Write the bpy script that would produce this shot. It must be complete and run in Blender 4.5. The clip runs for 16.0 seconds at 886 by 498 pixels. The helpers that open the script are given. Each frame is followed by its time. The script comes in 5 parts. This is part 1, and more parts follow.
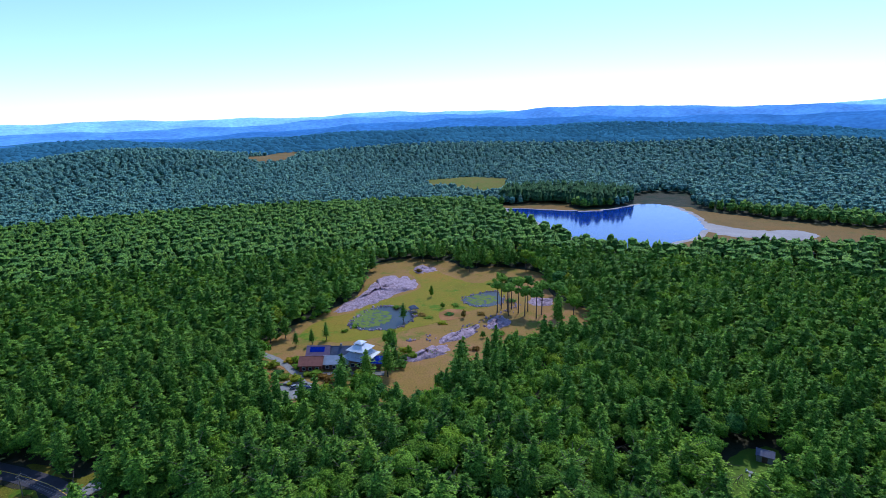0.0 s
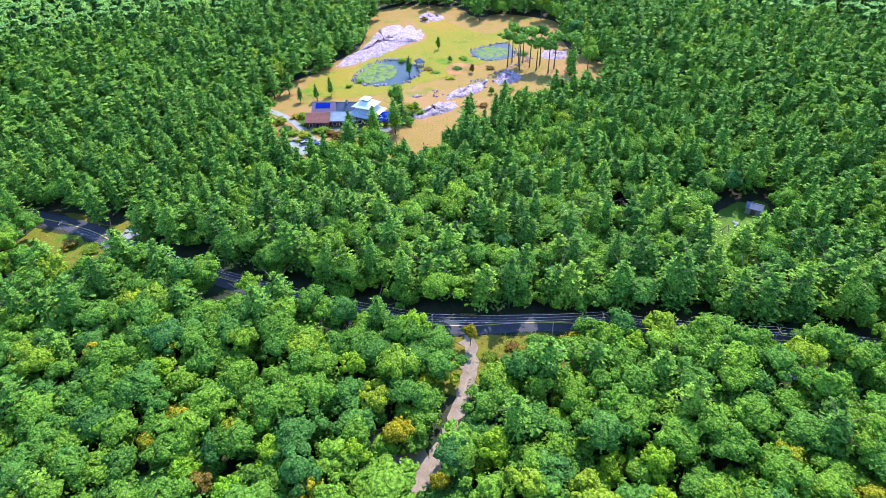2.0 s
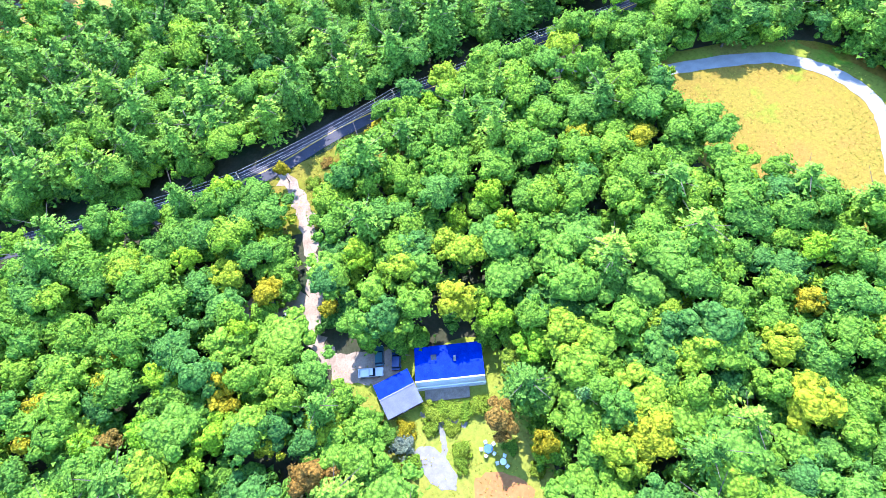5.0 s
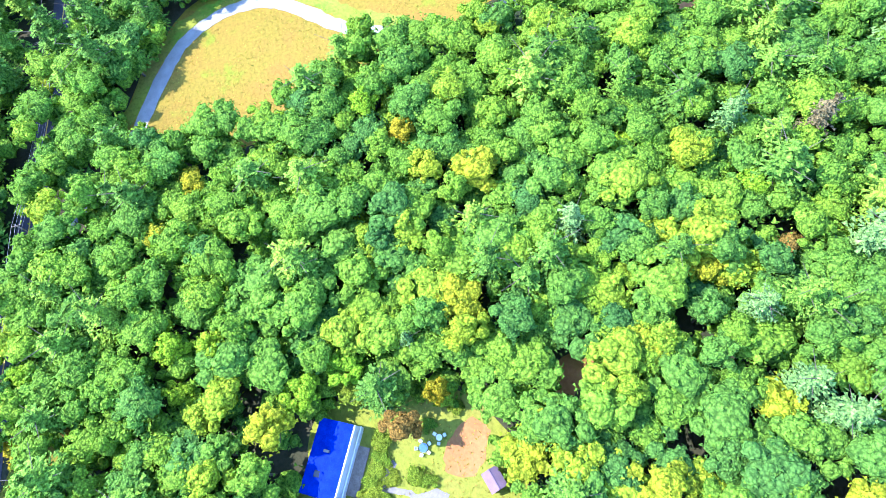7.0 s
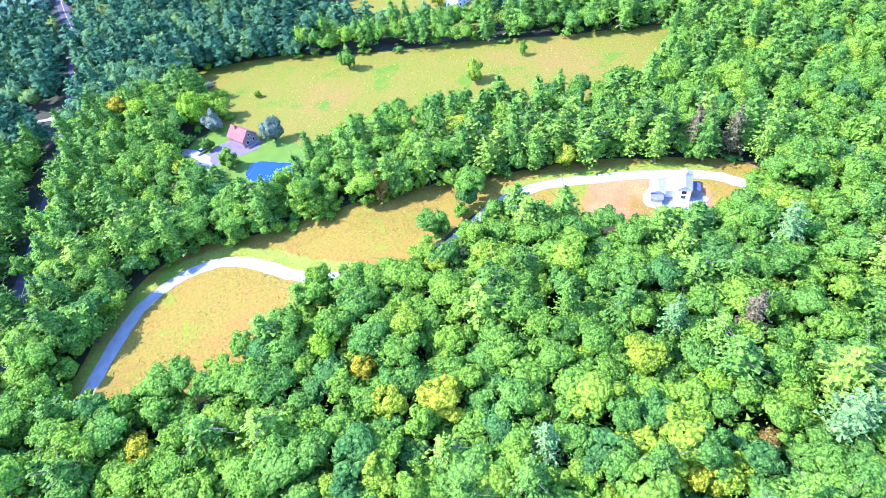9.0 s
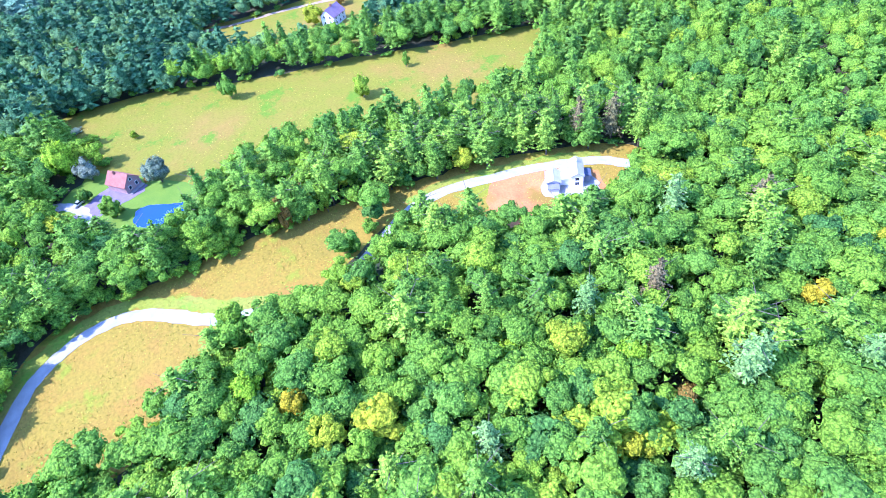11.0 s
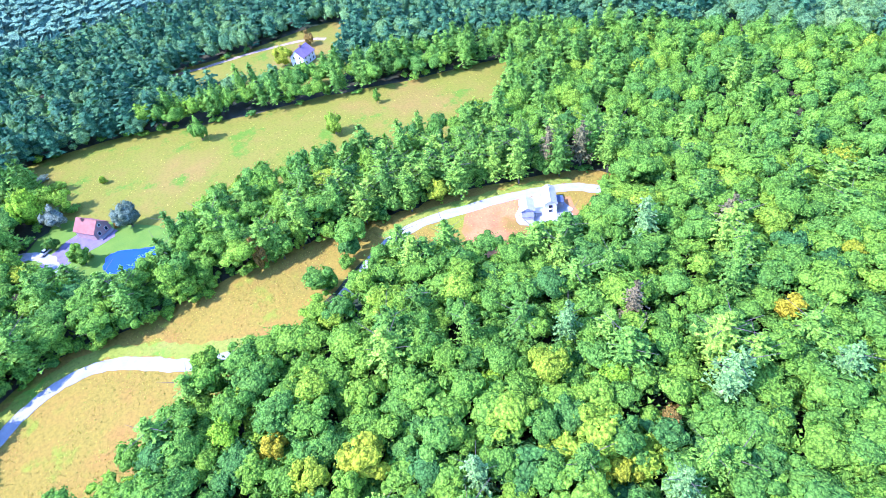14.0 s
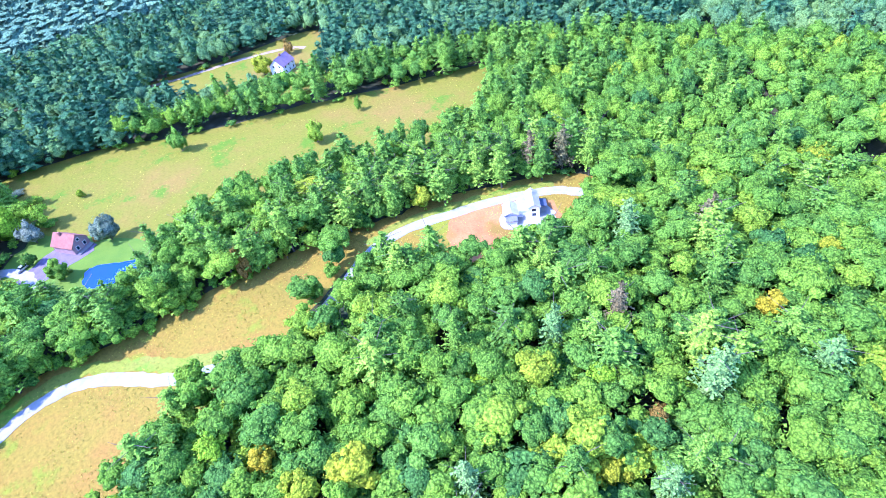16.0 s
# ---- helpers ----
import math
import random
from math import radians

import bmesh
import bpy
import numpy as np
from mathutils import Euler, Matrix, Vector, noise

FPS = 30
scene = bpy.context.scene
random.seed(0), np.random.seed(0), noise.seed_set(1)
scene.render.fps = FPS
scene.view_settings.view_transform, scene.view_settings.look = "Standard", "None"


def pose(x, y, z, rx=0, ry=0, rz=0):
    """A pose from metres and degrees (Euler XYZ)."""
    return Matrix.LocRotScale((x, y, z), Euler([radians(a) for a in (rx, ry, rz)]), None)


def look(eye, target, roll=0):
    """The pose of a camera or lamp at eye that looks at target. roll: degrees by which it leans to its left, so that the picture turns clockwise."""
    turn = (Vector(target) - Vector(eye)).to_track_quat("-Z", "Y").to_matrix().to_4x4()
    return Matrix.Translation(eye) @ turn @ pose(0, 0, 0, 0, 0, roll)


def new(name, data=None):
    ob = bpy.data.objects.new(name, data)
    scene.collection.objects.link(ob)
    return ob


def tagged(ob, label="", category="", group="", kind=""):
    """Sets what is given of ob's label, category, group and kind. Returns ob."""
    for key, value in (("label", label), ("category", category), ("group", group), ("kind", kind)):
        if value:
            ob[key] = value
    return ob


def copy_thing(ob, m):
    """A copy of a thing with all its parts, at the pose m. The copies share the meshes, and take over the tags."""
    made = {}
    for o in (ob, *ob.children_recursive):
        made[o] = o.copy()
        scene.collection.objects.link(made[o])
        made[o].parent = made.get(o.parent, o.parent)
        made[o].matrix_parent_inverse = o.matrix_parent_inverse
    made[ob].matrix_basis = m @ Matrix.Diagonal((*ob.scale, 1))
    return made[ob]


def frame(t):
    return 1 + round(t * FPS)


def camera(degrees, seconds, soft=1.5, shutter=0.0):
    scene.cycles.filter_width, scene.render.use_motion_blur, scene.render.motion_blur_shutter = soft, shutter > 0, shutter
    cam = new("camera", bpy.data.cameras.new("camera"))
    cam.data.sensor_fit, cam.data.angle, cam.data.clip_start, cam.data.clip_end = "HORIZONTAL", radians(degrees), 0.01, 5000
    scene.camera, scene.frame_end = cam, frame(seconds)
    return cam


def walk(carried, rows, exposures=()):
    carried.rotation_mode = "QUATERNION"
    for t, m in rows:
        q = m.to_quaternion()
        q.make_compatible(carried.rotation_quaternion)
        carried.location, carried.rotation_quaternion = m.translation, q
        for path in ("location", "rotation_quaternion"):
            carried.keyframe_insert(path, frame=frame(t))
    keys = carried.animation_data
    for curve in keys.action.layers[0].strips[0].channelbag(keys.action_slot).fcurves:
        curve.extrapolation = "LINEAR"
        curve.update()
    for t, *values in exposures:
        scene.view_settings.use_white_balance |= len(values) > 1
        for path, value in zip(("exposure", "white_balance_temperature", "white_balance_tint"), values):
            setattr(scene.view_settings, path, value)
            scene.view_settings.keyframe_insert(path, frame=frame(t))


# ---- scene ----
cam = camera(78.0, 16.0, soft=0.9)
# Height of the aircraft over the ground, which hovers in place and turns
EYE = 110.0
TURNS = [
    (0.0, 76.75, 0.90, 0.00),
    (0.5, 70.52, 0.99, 0.21),
    (1.0, 64.23, 0.99, 0.39),
    (1.5, 57.97, 1.04, 0.54),
    (2.0, 51.70, 1.10, 0.72),
    (2.5, 45.45, 1.18, 0.93),
    (3.0, 39.20, 1.30, 0.96),
    (3.2, 36.69, 1.35, 1.03),
    (3.7, 30.90, 1.50, 0.30),
    (4.3, 30.20, 2.90, -10.50),
    (5.3, 28.96, 5.92, -43.20),
    (5.5, 28.31, 6.41, -50.31),
    (6.0, 26.47, 7.26, -67.84),
    (6.5, 24.40, 7.57, -86.25),
    (7.0, 22.32, 7.31, -105.03),
    (7.5, 26.04, 7.20, -111.11),
    (8.0, 32.66, 7.26, -111.92),
    (8.5, 39.28, 7.40, -112.20),
    (9.0, 45.19, 7.48, -112.39),
    (9.5, 44.51, 7.18, -119.74),
    (9.7, 44.39, 7.09, -121.66),
    (10.2, 44.50, 7.15, -124.00),
    (11.8, 44.85, 7.44, -125.64),
    (12.0, 44.82, 7.50, -125.89),
    (12.5, 44.95, 7.57, -126.49),
    (13.0, 47.48, 7.52, -126.95),
    (13.5, 47.64, 7.59, -127.48),
    (14.0, 47.67, 7.59, -128.64),
    (14.5, 47.79, 7.60, -129.15),
    (15.0, 47.90, 7.58, -129.73),
    (15.5, 47.98, 7.54, -130.22),
    (16.0, 48.00, 7.58, -130.78),
]
from mathutils.geometry import delaunay_2d_cdt

EXPOSURES = [(0.0, 0.22, 5150, 12), (0.5, 0.38, 5150, 12), (1.0, 0.92, 5300, 12), (2.0, 1.82, 5420, 10), (3.2, 2.34, 5480, 9), (5.3, 2.76, 5250, 14), (8.0, 2.66, 5150, 18), (9.0, 2.64, 4880, 27), (12.0, 2.56, 4780, 30), (16.0, 2.56, 4680, 33)]
walk(cam, [(t, pose(0, 0, EYE, rx, ry, rz)) for t, rx, ry, rz in TURNS], EXPOSURES)

# ---- light ----
SUN_AZ, SUN_EL = radians(22), radians(50)
world = bpy.data.worlds.new("sky")
scene.world = world
world.use_nodes = True
wn, wl = world.node_tree.nodes, world.node_tree.links
sky = wn.new("ShaderNodeTexSky")
sky.sky_type, sky.sun_disc = "NISHITA", False
sky.sun_elevation, sky.sun_rotation = SUN_EL, SUN_AZ
sky.air_density, sky.dust_density, sky.ozone_density = 1.0, 0.2, 3.0
wn["Background"].inputs["Strength"].default_value = 0.15
wl.new(sky.outputs["Color"], wn["Background"].inputs["Color"])
sun = new("sun", bpy.data.lights.new("sun", "SUN"))
sun.data.energy, sun.data.angle, sun.data.color = 2.2, radians(0.53), (1.0, 0.90, 0.76)
sun.matrix_world = look((0, 0, 0), (-math.sin(SUN_AZ) * math.cos(SUN_EL), -math.cos(SUN_AZ) * math.cos(SUN_EL), -math.sin(SUN_EL)))


# ---- materials ----
def material(name, rough=0.8, metal=0.0, spec=0.3):
    m = bpy.data.materials.new(name)
    m.use_nodes = True
    b = m.node_tree.nodes["Principled BSDF"]
    b.inputs["Roughness"].default_value = rough
    b.inputs["Metallic"].default_value = metal
    b.inputs["Specular IOR Level"].default_value = spec
    return m, m.node_tree.nodes, m.node_tree.links, b


def ramp(nodes, links, value, stops):
    r = nodes.new("ShaderNodeValToRGB")
    e = r.color_ramp.elements
    while len(e) < len(stops):
        e.new(0.5)
    for el, (p, c) in zip(e, stops):
        el.position, el.color = p, (*c, 1)
    links.new(value, r.inputs["Fac"])
    return r.outputs["Color"]


def grain(nodes, links, scale, detail=4.0, rough=0.55, coords="Object"):
    n = nodes.new("ShaderNodeTexNoise")
    n.inputs["Scale"].default_value = scale
    n.inputs["Detail"].default_value = detail
    n.inputs["Roughness"].default_value = rough
    c = nodes.new("ShaderNodeTexCoord")
    links.new(c.outputs[coords], n.inputs["Vector"])
    return n.outputs["Fac"]


def blend(nodes, links, fac, a, b, mode="MIX"):
    mx = nodes.new("ShaderNodeMix")
    mx.data_type, mx.blend_type = "RGBA", mode
    for socket, v in (("Factor", fac), ("A", a), ("B", b)):
        s = [i for i in mx.inputs if i.name == socket and i.enabled][0]
        if isinstance(v, (int, float)):
            s.default_value = v
        elif isinstance(v, tuple):
            s.default_value = (*v, 1)
        else:
            links.new(v, s)
    return [o for o in mx.outputs if o.enabled][0]


def relief(nodes, links, shader, value, strength, dist):
    b = nodes.new("ShaderNodeBump")
    b.inputs["Strength"].default_value = strength
    b.inputs["Distance"].default_value = dist
    links.new(value, b.inputs["Height"])
    links.new(b.outputs["Normal"], shader.inputs["Normal"])


def two_scale(name, dark, light, coarse, fine, rough=0.85, metal=0.0, bump=0.3, depth=0.05, patch=None, spec=0.3):
    """A surface with coarse stains and fine grain, and patches of a third colour."""
    m, n, l, b = material(name, rough, metal, spec)
    c1 = ramp(n, l, grain(n, l, coarse), [(0.35, dark), (0.65, light)])
    g = grain(n, l, fine, 3)
    mid = tuple((p + q) / 2 for p, q in zip(dark, light))
    c = blend(n, l, 0.5, c1, ramp(n, l, g, [(0.3, dark), (0.5, mid), (0.72, light)]))
    if patch:
        f = ramp(n, l, grain(n, l, coarse * 0.45, 5), [(0.5, (0, 0, 0)), (0.62, (1, 1, 1))])
        c = blend(n, l, f, c, patch)
    l.new(c, b.inputs["Base Color"])
    if bump:
        relief(n, l, b, g, bump, depth)
    return m


def leaf(name, stops, source, through_light=0.35, speckle=1.8):
    """Leaves: stops are the tones from tree to tree; each clump differs a little."""
    m, n, l, b = material(name, 0.7, 0, 0.08)
    if source == "object":
        v = n.new("ShaderNodeObjectInfo").outputs["Random"]
    else:
        a = n.new("ShaderNodeAttribute")
        a.attribute_name = "tone"
        v = a.outputs["Fac"]
    c = ramp(n, l, v, stops)
    geo = n.new("ShaderNodeNewGeometry").outputs["Random Per Island"]
    k = ramp(n, l, geo, [(0.0, (0.82, 0.85, 0.82)), (0.7, (1.02, 1.02, 1.0)), (1.0, (1.22, 1.20, 1.08))])
    c = blend(n, l, 1.0, c, k, "MULTIPLY")
    # rounded sprays, lit tops and shaded gaps put into the colour; single leaves too
    cell = n.new("ShaderNodeTexVoronoi")
    cell.inputs["Scale"].default_value = speckle
    wave = n.new("ShaderNodeTexNoise")
    wave.inputs["Scale"].default_value = speckle * 0.9
    mixed = n.new("ShaderNodeVectorMath")
    mixed.operation = "MULTIPLY_ADD"
    mixed.inputs[1].default_value = (1.1 / speckle,) * 3
    place = n.new("ShaderNodeTexCoord").outputs["Object"]
    l.new(place, wave.inputs["Vector"])
    l.new(wave.outputs["Color"], mixed.inputs[0])
    l.new(place, mixed.inputs[2])
    l.new(mixed.outputs["Vector"], cell.inputs["Vector"])
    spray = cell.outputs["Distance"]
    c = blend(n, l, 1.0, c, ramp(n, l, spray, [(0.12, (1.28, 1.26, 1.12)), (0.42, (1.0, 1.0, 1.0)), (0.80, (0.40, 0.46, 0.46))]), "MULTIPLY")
    c = blend(n, l, 1.0, c, ramp(n, l, grain(n, l, speckle * 2.2, 2, 0.7), [(0.34, (0.68, 0.72, 0.70)), (0.5, (1.0, 1.0, 1.0)), (0.66, (1.26, 1.25, 1.12))]), "MULTIPLY")
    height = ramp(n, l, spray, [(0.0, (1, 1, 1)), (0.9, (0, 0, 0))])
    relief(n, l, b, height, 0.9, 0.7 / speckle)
    l.new(c, b.inputs["Base Color"])
    t = n.new("ShaderNodeBsdfTranslucent")
    l.new(blend(n, l, 1.0, c, (1.15, 1.25, 0.68), "MULTIPLY"), t.inputs["Color"])
    mix = n.new("ShaderNodeMixShader")
    mix.inputs[0].default_value = through_light
    l.new(b.outputs[0], mix.inputs[1])
    l.new(t.outputs[0], mix.inputs[2])
    l.new(mix.outputs[0], n["Material Output"].inputs["Surface"])
    return m


def grass(name, tan, straw, lime, olive):
    """Uneven grass: tan and straw drifts, lime and olive patches, streaks and tufts."""
    m, n, l, b = material(name, 0.95, 0, 0.15)
    big = ramp(n, l, grain(n, l, 0.022, 5, 0.6), [(0.36, tan), (0.48, straw), (0.58, straw), (0.68, olive)])
    mid = ramp(n, l, grain(n, l, 0.11, 6, 0.65), [(0.3, olive), (0.45, straw), (0.6, tan), (0.72, lime)])
    c = blend(n, l, 0.32, big, mid)
    spot = ramp(n, l, grain(n, l, 0.05, 7, 0.7), [(0.56, (0, 0, 0)), (0.63, (1, 1, 1))])
    c = blend(n, l, spot, c, lime)
    tuft = grain(n, l, 1.1, 5, 0.7)
    c = blend(n, l, 1.0, c, ramp(n, l, tuft, [(0.3, (0.68, 0.70, 0.62)), (0.5, (1.0, 1.0, 1.0)), (0.7, (1.2, 1.18, 1.08))]), "MULTIPLY")
    l.new(c, b.inputs["Base Color"])
    relief(n, l, b, tuft, 0.45, 0.3)
    return m


BROAD = [(0.0, (0.098, 0.225, 0.050)), (0.25, (0.158, 0.306, 0.042)), (0.5, (0.208, 0.364, 0.036)), (0.75, (0.268, 0.415, 0.032)), (0.90, (0.350, 0.450, 0.027)), (1.0, (0.440, 0.440, 0.022))]
PINE = [(0.0, (0.115, 0.222, 0.030)), (0.4, (0.166, 0.302, 0.036)), (0.75, (0.218, 0.365, 0.038)), (1.0, (0.280, 0.410, 0.040))]
# broadleaf tones with some blue of distance haze mixed in
HAZED_OUTER = [(0.0, (0.112, 0.222, 0.098)), (0.4, (0.165, 0.298, 0.112)), (0.8, (0.226, 0.358, 0.105)), (1.0, (0.320, 0.375, 0.085))]
FARW = [(0.0, (0.098, 0.205, 0.042)), (0.5, (0.178, 0.325, 0.052)), (1.0, (0.265, 0.405, 0.052))]

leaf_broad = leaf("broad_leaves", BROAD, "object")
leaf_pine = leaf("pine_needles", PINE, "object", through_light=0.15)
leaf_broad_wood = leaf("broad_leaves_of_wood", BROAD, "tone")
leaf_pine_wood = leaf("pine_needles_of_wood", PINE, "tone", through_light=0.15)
leaf_outer_broad = leaf("haze_tinted_outer_leaves", HAZED_OUTER, "tone")
# needles also blued for haze in the base colour
leaf_outer_pine = leaf("haze_tinted_outer_needles", [(0.0, (0.055, 0.135, 0.068)), (0.6, (0.085, 0.194, 0.083)), (1.0, (0.143, 0.248, 0.079))], "tone", through_light=0.15)
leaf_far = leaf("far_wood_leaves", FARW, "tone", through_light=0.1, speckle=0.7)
# next two: bluish air haze put into the base colours
leaf_slope = leaf("haze_tinted_slope_leaves", [(0.0, (0.125, 0.265, 0.250)), (0.5, (0.195, 0.375, 0.320)), (1.0, (0.265, 0.450, 0.305))], "tone", through_light=0.1, speckle=0.4)
leaf_hazy = leaf("haze_tinted_far_leaves", [(0.0, (0.110, 0.200, 0.130)), (0.5, (0.148, 0.252, 0.150)), (1.0, (0.190, 0.295, 0.140))], "tone", through_light=0.1, speckle=1.0)
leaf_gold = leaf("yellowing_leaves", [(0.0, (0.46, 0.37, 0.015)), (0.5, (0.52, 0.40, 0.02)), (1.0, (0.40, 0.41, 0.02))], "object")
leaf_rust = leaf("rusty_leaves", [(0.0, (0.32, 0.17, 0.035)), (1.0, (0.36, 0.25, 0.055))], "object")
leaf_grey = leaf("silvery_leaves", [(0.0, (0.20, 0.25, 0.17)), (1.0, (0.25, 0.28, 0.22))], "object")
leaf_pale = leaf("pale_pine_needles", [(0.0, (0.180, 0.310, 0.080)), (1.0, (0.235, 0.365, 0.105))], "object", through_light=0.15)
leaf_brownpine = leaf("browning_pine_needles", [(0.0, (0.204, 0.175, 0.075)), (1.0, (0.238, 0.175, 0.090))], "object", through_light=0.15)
bark = two_scale("bark", (0.06, 0.045, 0.035), (0.16, 0.125, 0.10), 3, 20, 0.9)
floor_mat = two_scale("forest_floor", (0.024, 0.031, 0.012), (0.068, 0.058, 0.031), 0.12, 1.3, 0.95, bump=0.6, depth=0.3, patch=(0.020, 0.037, 0.012))
meadow_mat = grass("meadow", (0.275, 0.140, 0.030), (0.245, 0.175, 0.024), (0.200, 0.210, 0.018), (0.205, 0.155, 0.022))
field_mat = grass("hay_field", (0.225, 0.148, 0.030), (0.172, 0.165, 0.016), (0.102, 0.170, 0.010), (0.145, 0.155, 0.014))
lawn_mat = grass("lawn", (0.35, 0.200, 0.03), (0.25, 0.215, 0.018), (0.13, 0.205, 0.012), (0.215, 0.190, 0.018))
verge_mat = grass("weedy_verge", (0.25, 0.215, 0.045), (0.21, 0.235, 0.026), (0.16, 0.265, 0.022), (0.175, 0.205, 0.026))
green_mat = two_scale("mown_lawn", (0.080, 0.150, 0.010), (0.130, 0.195, 0.015), 0.15, 2.0, 0.95, bump=0.5, depth=0.08)
clearing_mat = grass("dry_clearing", (0.39, 0.195, 0.085), (0.31, 0.190, 0.045), (0.20, 0.19, 0.025), (0.28, 0.165, 0.048))
sand_mat = two_scale("bare_sandy_soil", (0.289, 0.113, 0.036), (0.443, 0.214, 0.072), 0.15, 1.5, 0.95, bump=0.5, depth=0.08, patch=(0.221, 0.136, 0.022))
marsh_mat = grass("marsh_grass", (0.27, 0.145, 0.040), (0.24, 0.145, 0.045), (0.16, 0.15, 0.035), (0.19, 0.12, 0.038))
mud_mat = two_scale("pale_mud", (0.309, 0.263, 0.247), (0.456, 0.397, 0.368), 0.05, 0.6, 0.8, bump=0.3, depth=0.1)
gravel_mat = two_scale("pale_gravel", (0.235, 0.215, 0.200), (0.355, 0.335, 0.310), 0.4, 6, 0.9, bump=0.5, depth=0.04)
dirt_mat = two_scale("dirt_track", (0.20, 0.135, 0.095), (0.40, 0.30, 0.22), 0.3, 3, 0.95, bump=0.5, depth=0.05)
asphalt_mat = two_scale("worn_asphalt", (0.048, 0.044, 0.056), (0.085, 0.078, 0.094), 0.3, 8, 0.85, bump=0.3, depth=0.02)
paint_yellow = two_scale("yellow_road_paint", (0.55, 0.36, 0.05), (0.75, 0.52, 0.08), 1, 9, 0.7, bump=0.1, depth=0.005)
paint_white = two_scale("white_paint", (0.70, 0.70, 0.70), (0.84, 0.84, 0.83), 0.6, 8, 0.55, bump=0.08, depth=0.005)
rock_mat = two_scale("grey_ledge_rock", (0.19, 0.12, 0.15), (0.62, 0.46, 0.52), 0.45, 1.1, 0.9, bump=1.0, depth=0.8)
# grey metal with the blue of its shade in the colour; solar panels too
roof_shade_blue = two_scale("shade_blue_metal_roof", (0.005, 0.014, 0.20), (0.014, 0.036, 0.36), 0.7, 5, 0.8, 0.0, bump=0.1, depth=0.01, spec=0.06)
roof_grey = two_scale("weathered_metal_roof", (0.30, 0.32, 0.36), (0.46, 0.48, 0.53), 0.5, 5, 0.4, 0.3, bump=0.1, depth=0.01, spec=0.5)
roof_lilac = two_scale("worn_grey_metal_roof", (0.12, 0.12, 0.18), (0.22, 0.22, 0.29), 0.5, 5, 0.55, 0.0, bump=0.1, depth=0.01, spec=0.2)
roof_dark = two_scale("slate_blue_shingles", (0.05, 0.065, 0.11), (0.10, 0.12, 0.18), 0.6, 5, 0.7, bump=0.3, depth=0.02)
roof_red = two_scale("red_brown_shingles", (0.20, 0.075, 0.055), (0.32, 0.13, 0.095), 0.6, 5, 0.85, bump=0.3, depth=0.02)
roof_plum = two_scale("plum_shingles", (0.16, 0.10, 0.15), (0.26, 0.18, 0.23), 0.6, 5, 0.85, bump=0.3, depth=0.02)
roof_white = two_scale("white_metal_roof", (0.62, 0.62, 0.66), (0.80, 0.80, 0.83), 0.4, 4, 0.45, 0.0, bump=0.1, depth=0.01)
wall_white = two_scale("white_clapboard", (0.66, 0.66, 0.66), (0.80, 0.80, 0.79), 0.5, 7, 0.7, bump=0.2, depth=0.01)
wall_brown = two_scale("brown_boards", (0.10, 0.06, 0.045), (0.20, 0.12, 0.085), 0.6, 7, 0.85, bump=0.3, depth=0.02)
wall_red = two_scale("barn_red_boards", (0.16, 0.045, 0.04), (0.26, 0.08, 0.065), 0.6, 7, 0.8, bump=0.3, depth=0.02)
wall_rose = two_scale("rose_boards", (0.28, 0.17, 0.17), (0.40, 0.27, 0.26), 0.6, 7, 0.8, bump=0.3, depth=0.02)
paving_mat = two_scale("lilac_grey_paving", (0.11, 0.085, 0.125), (0.20, 0.155, 0.195), 0.5, 5, 0.9, bump=0.3, depth=0.02)
wall_grey = two_scale("grey_boards", (0.22, 0.22, 0.24), (0.36, 0.36, 0.38), 0.6, 7, 0.8, bump=0.3, depth=0.02)
stone_mat = two_scale("pale_paving_stone", (0.171, 0.153, 0.140), (0.261, 0.238, 0.216), 0.8, 5, 0.9, bump=0.4, depth=0.03)
pad_mat = two_scale("lily_pads", (0.12, 0.17, 0.03), (0.24, 0.29, 0.06), 1.5, 6, 0.8, bump=0.2, depth=0.02, spec=0.08)
wood_mat = two_scale("weathered_wood", (0.16, 0.12, 0.09), (0.32, 0.26, 0.20), 1.5, 12, 0.85, bump=0.3, depth=0.01)
cable_mat = two_scale("grey_cable", (0.20, 0.20, 0.22), (0.30, 0.30, 0.32), 1, 6, 0.5, 0.6, bump=0)
tyre_mat = two_scale("black_rubber", (0.012, 0.012, 0.013), (0.03, 0.03, 0.03), 3, 15, 0.85, bump=0)
car_blue = two_scale("dark_blue_car_paint", (0.015, 0.03, 0.10), (0.02, 0.04, 0.13), 1, 6, 0.25, 0.2, bump=0, spec=0.6)
car_silver = two_scale("silver_car_paint", (0.45, 0.45, 0.47), (0.52, 0.52, 0.54), 1, 6, 0.3, 0.5, bump=0, spec=0.6)
car_teal = two_scale("teal_car_paint", (0.03, 0.08, 0.10), (0.04, 0.11, 0.13), 1, 6, 0.3, 0.2, bump=0, spec=0.6)
plastic_blue = two_scale("blue_plastic", (0.05, 0.12, 0.42), (0.08, 0.17, 0.5), 2, 9, 0.5, bump=0)
brick_mat = two_scale("red_brick", (0.20, 0.08, 0.06), (0.33, 0.15, 0.11), 3, 14, 0.9, bump=0.3, depth=0.01)


def glossy(name, color, rough):
    m, n, l, b = material(name, rough, 0, 0.5)
    c = ramp(n, l, grain(n, l, 0.05), [(0.3, tuple(0.7 * v for v in color)), (0.7, color)])
    l.new(c, b.inputs["Base Color"])
    relief(n, l, b, grain(n, l, 1.5, 3), 0.06, 0.05)
    return m


# the blue of reflected sky is put into this base colour
water_mat = glossy("pond_water", (0.014, 0.050, 0.34), 0.10)
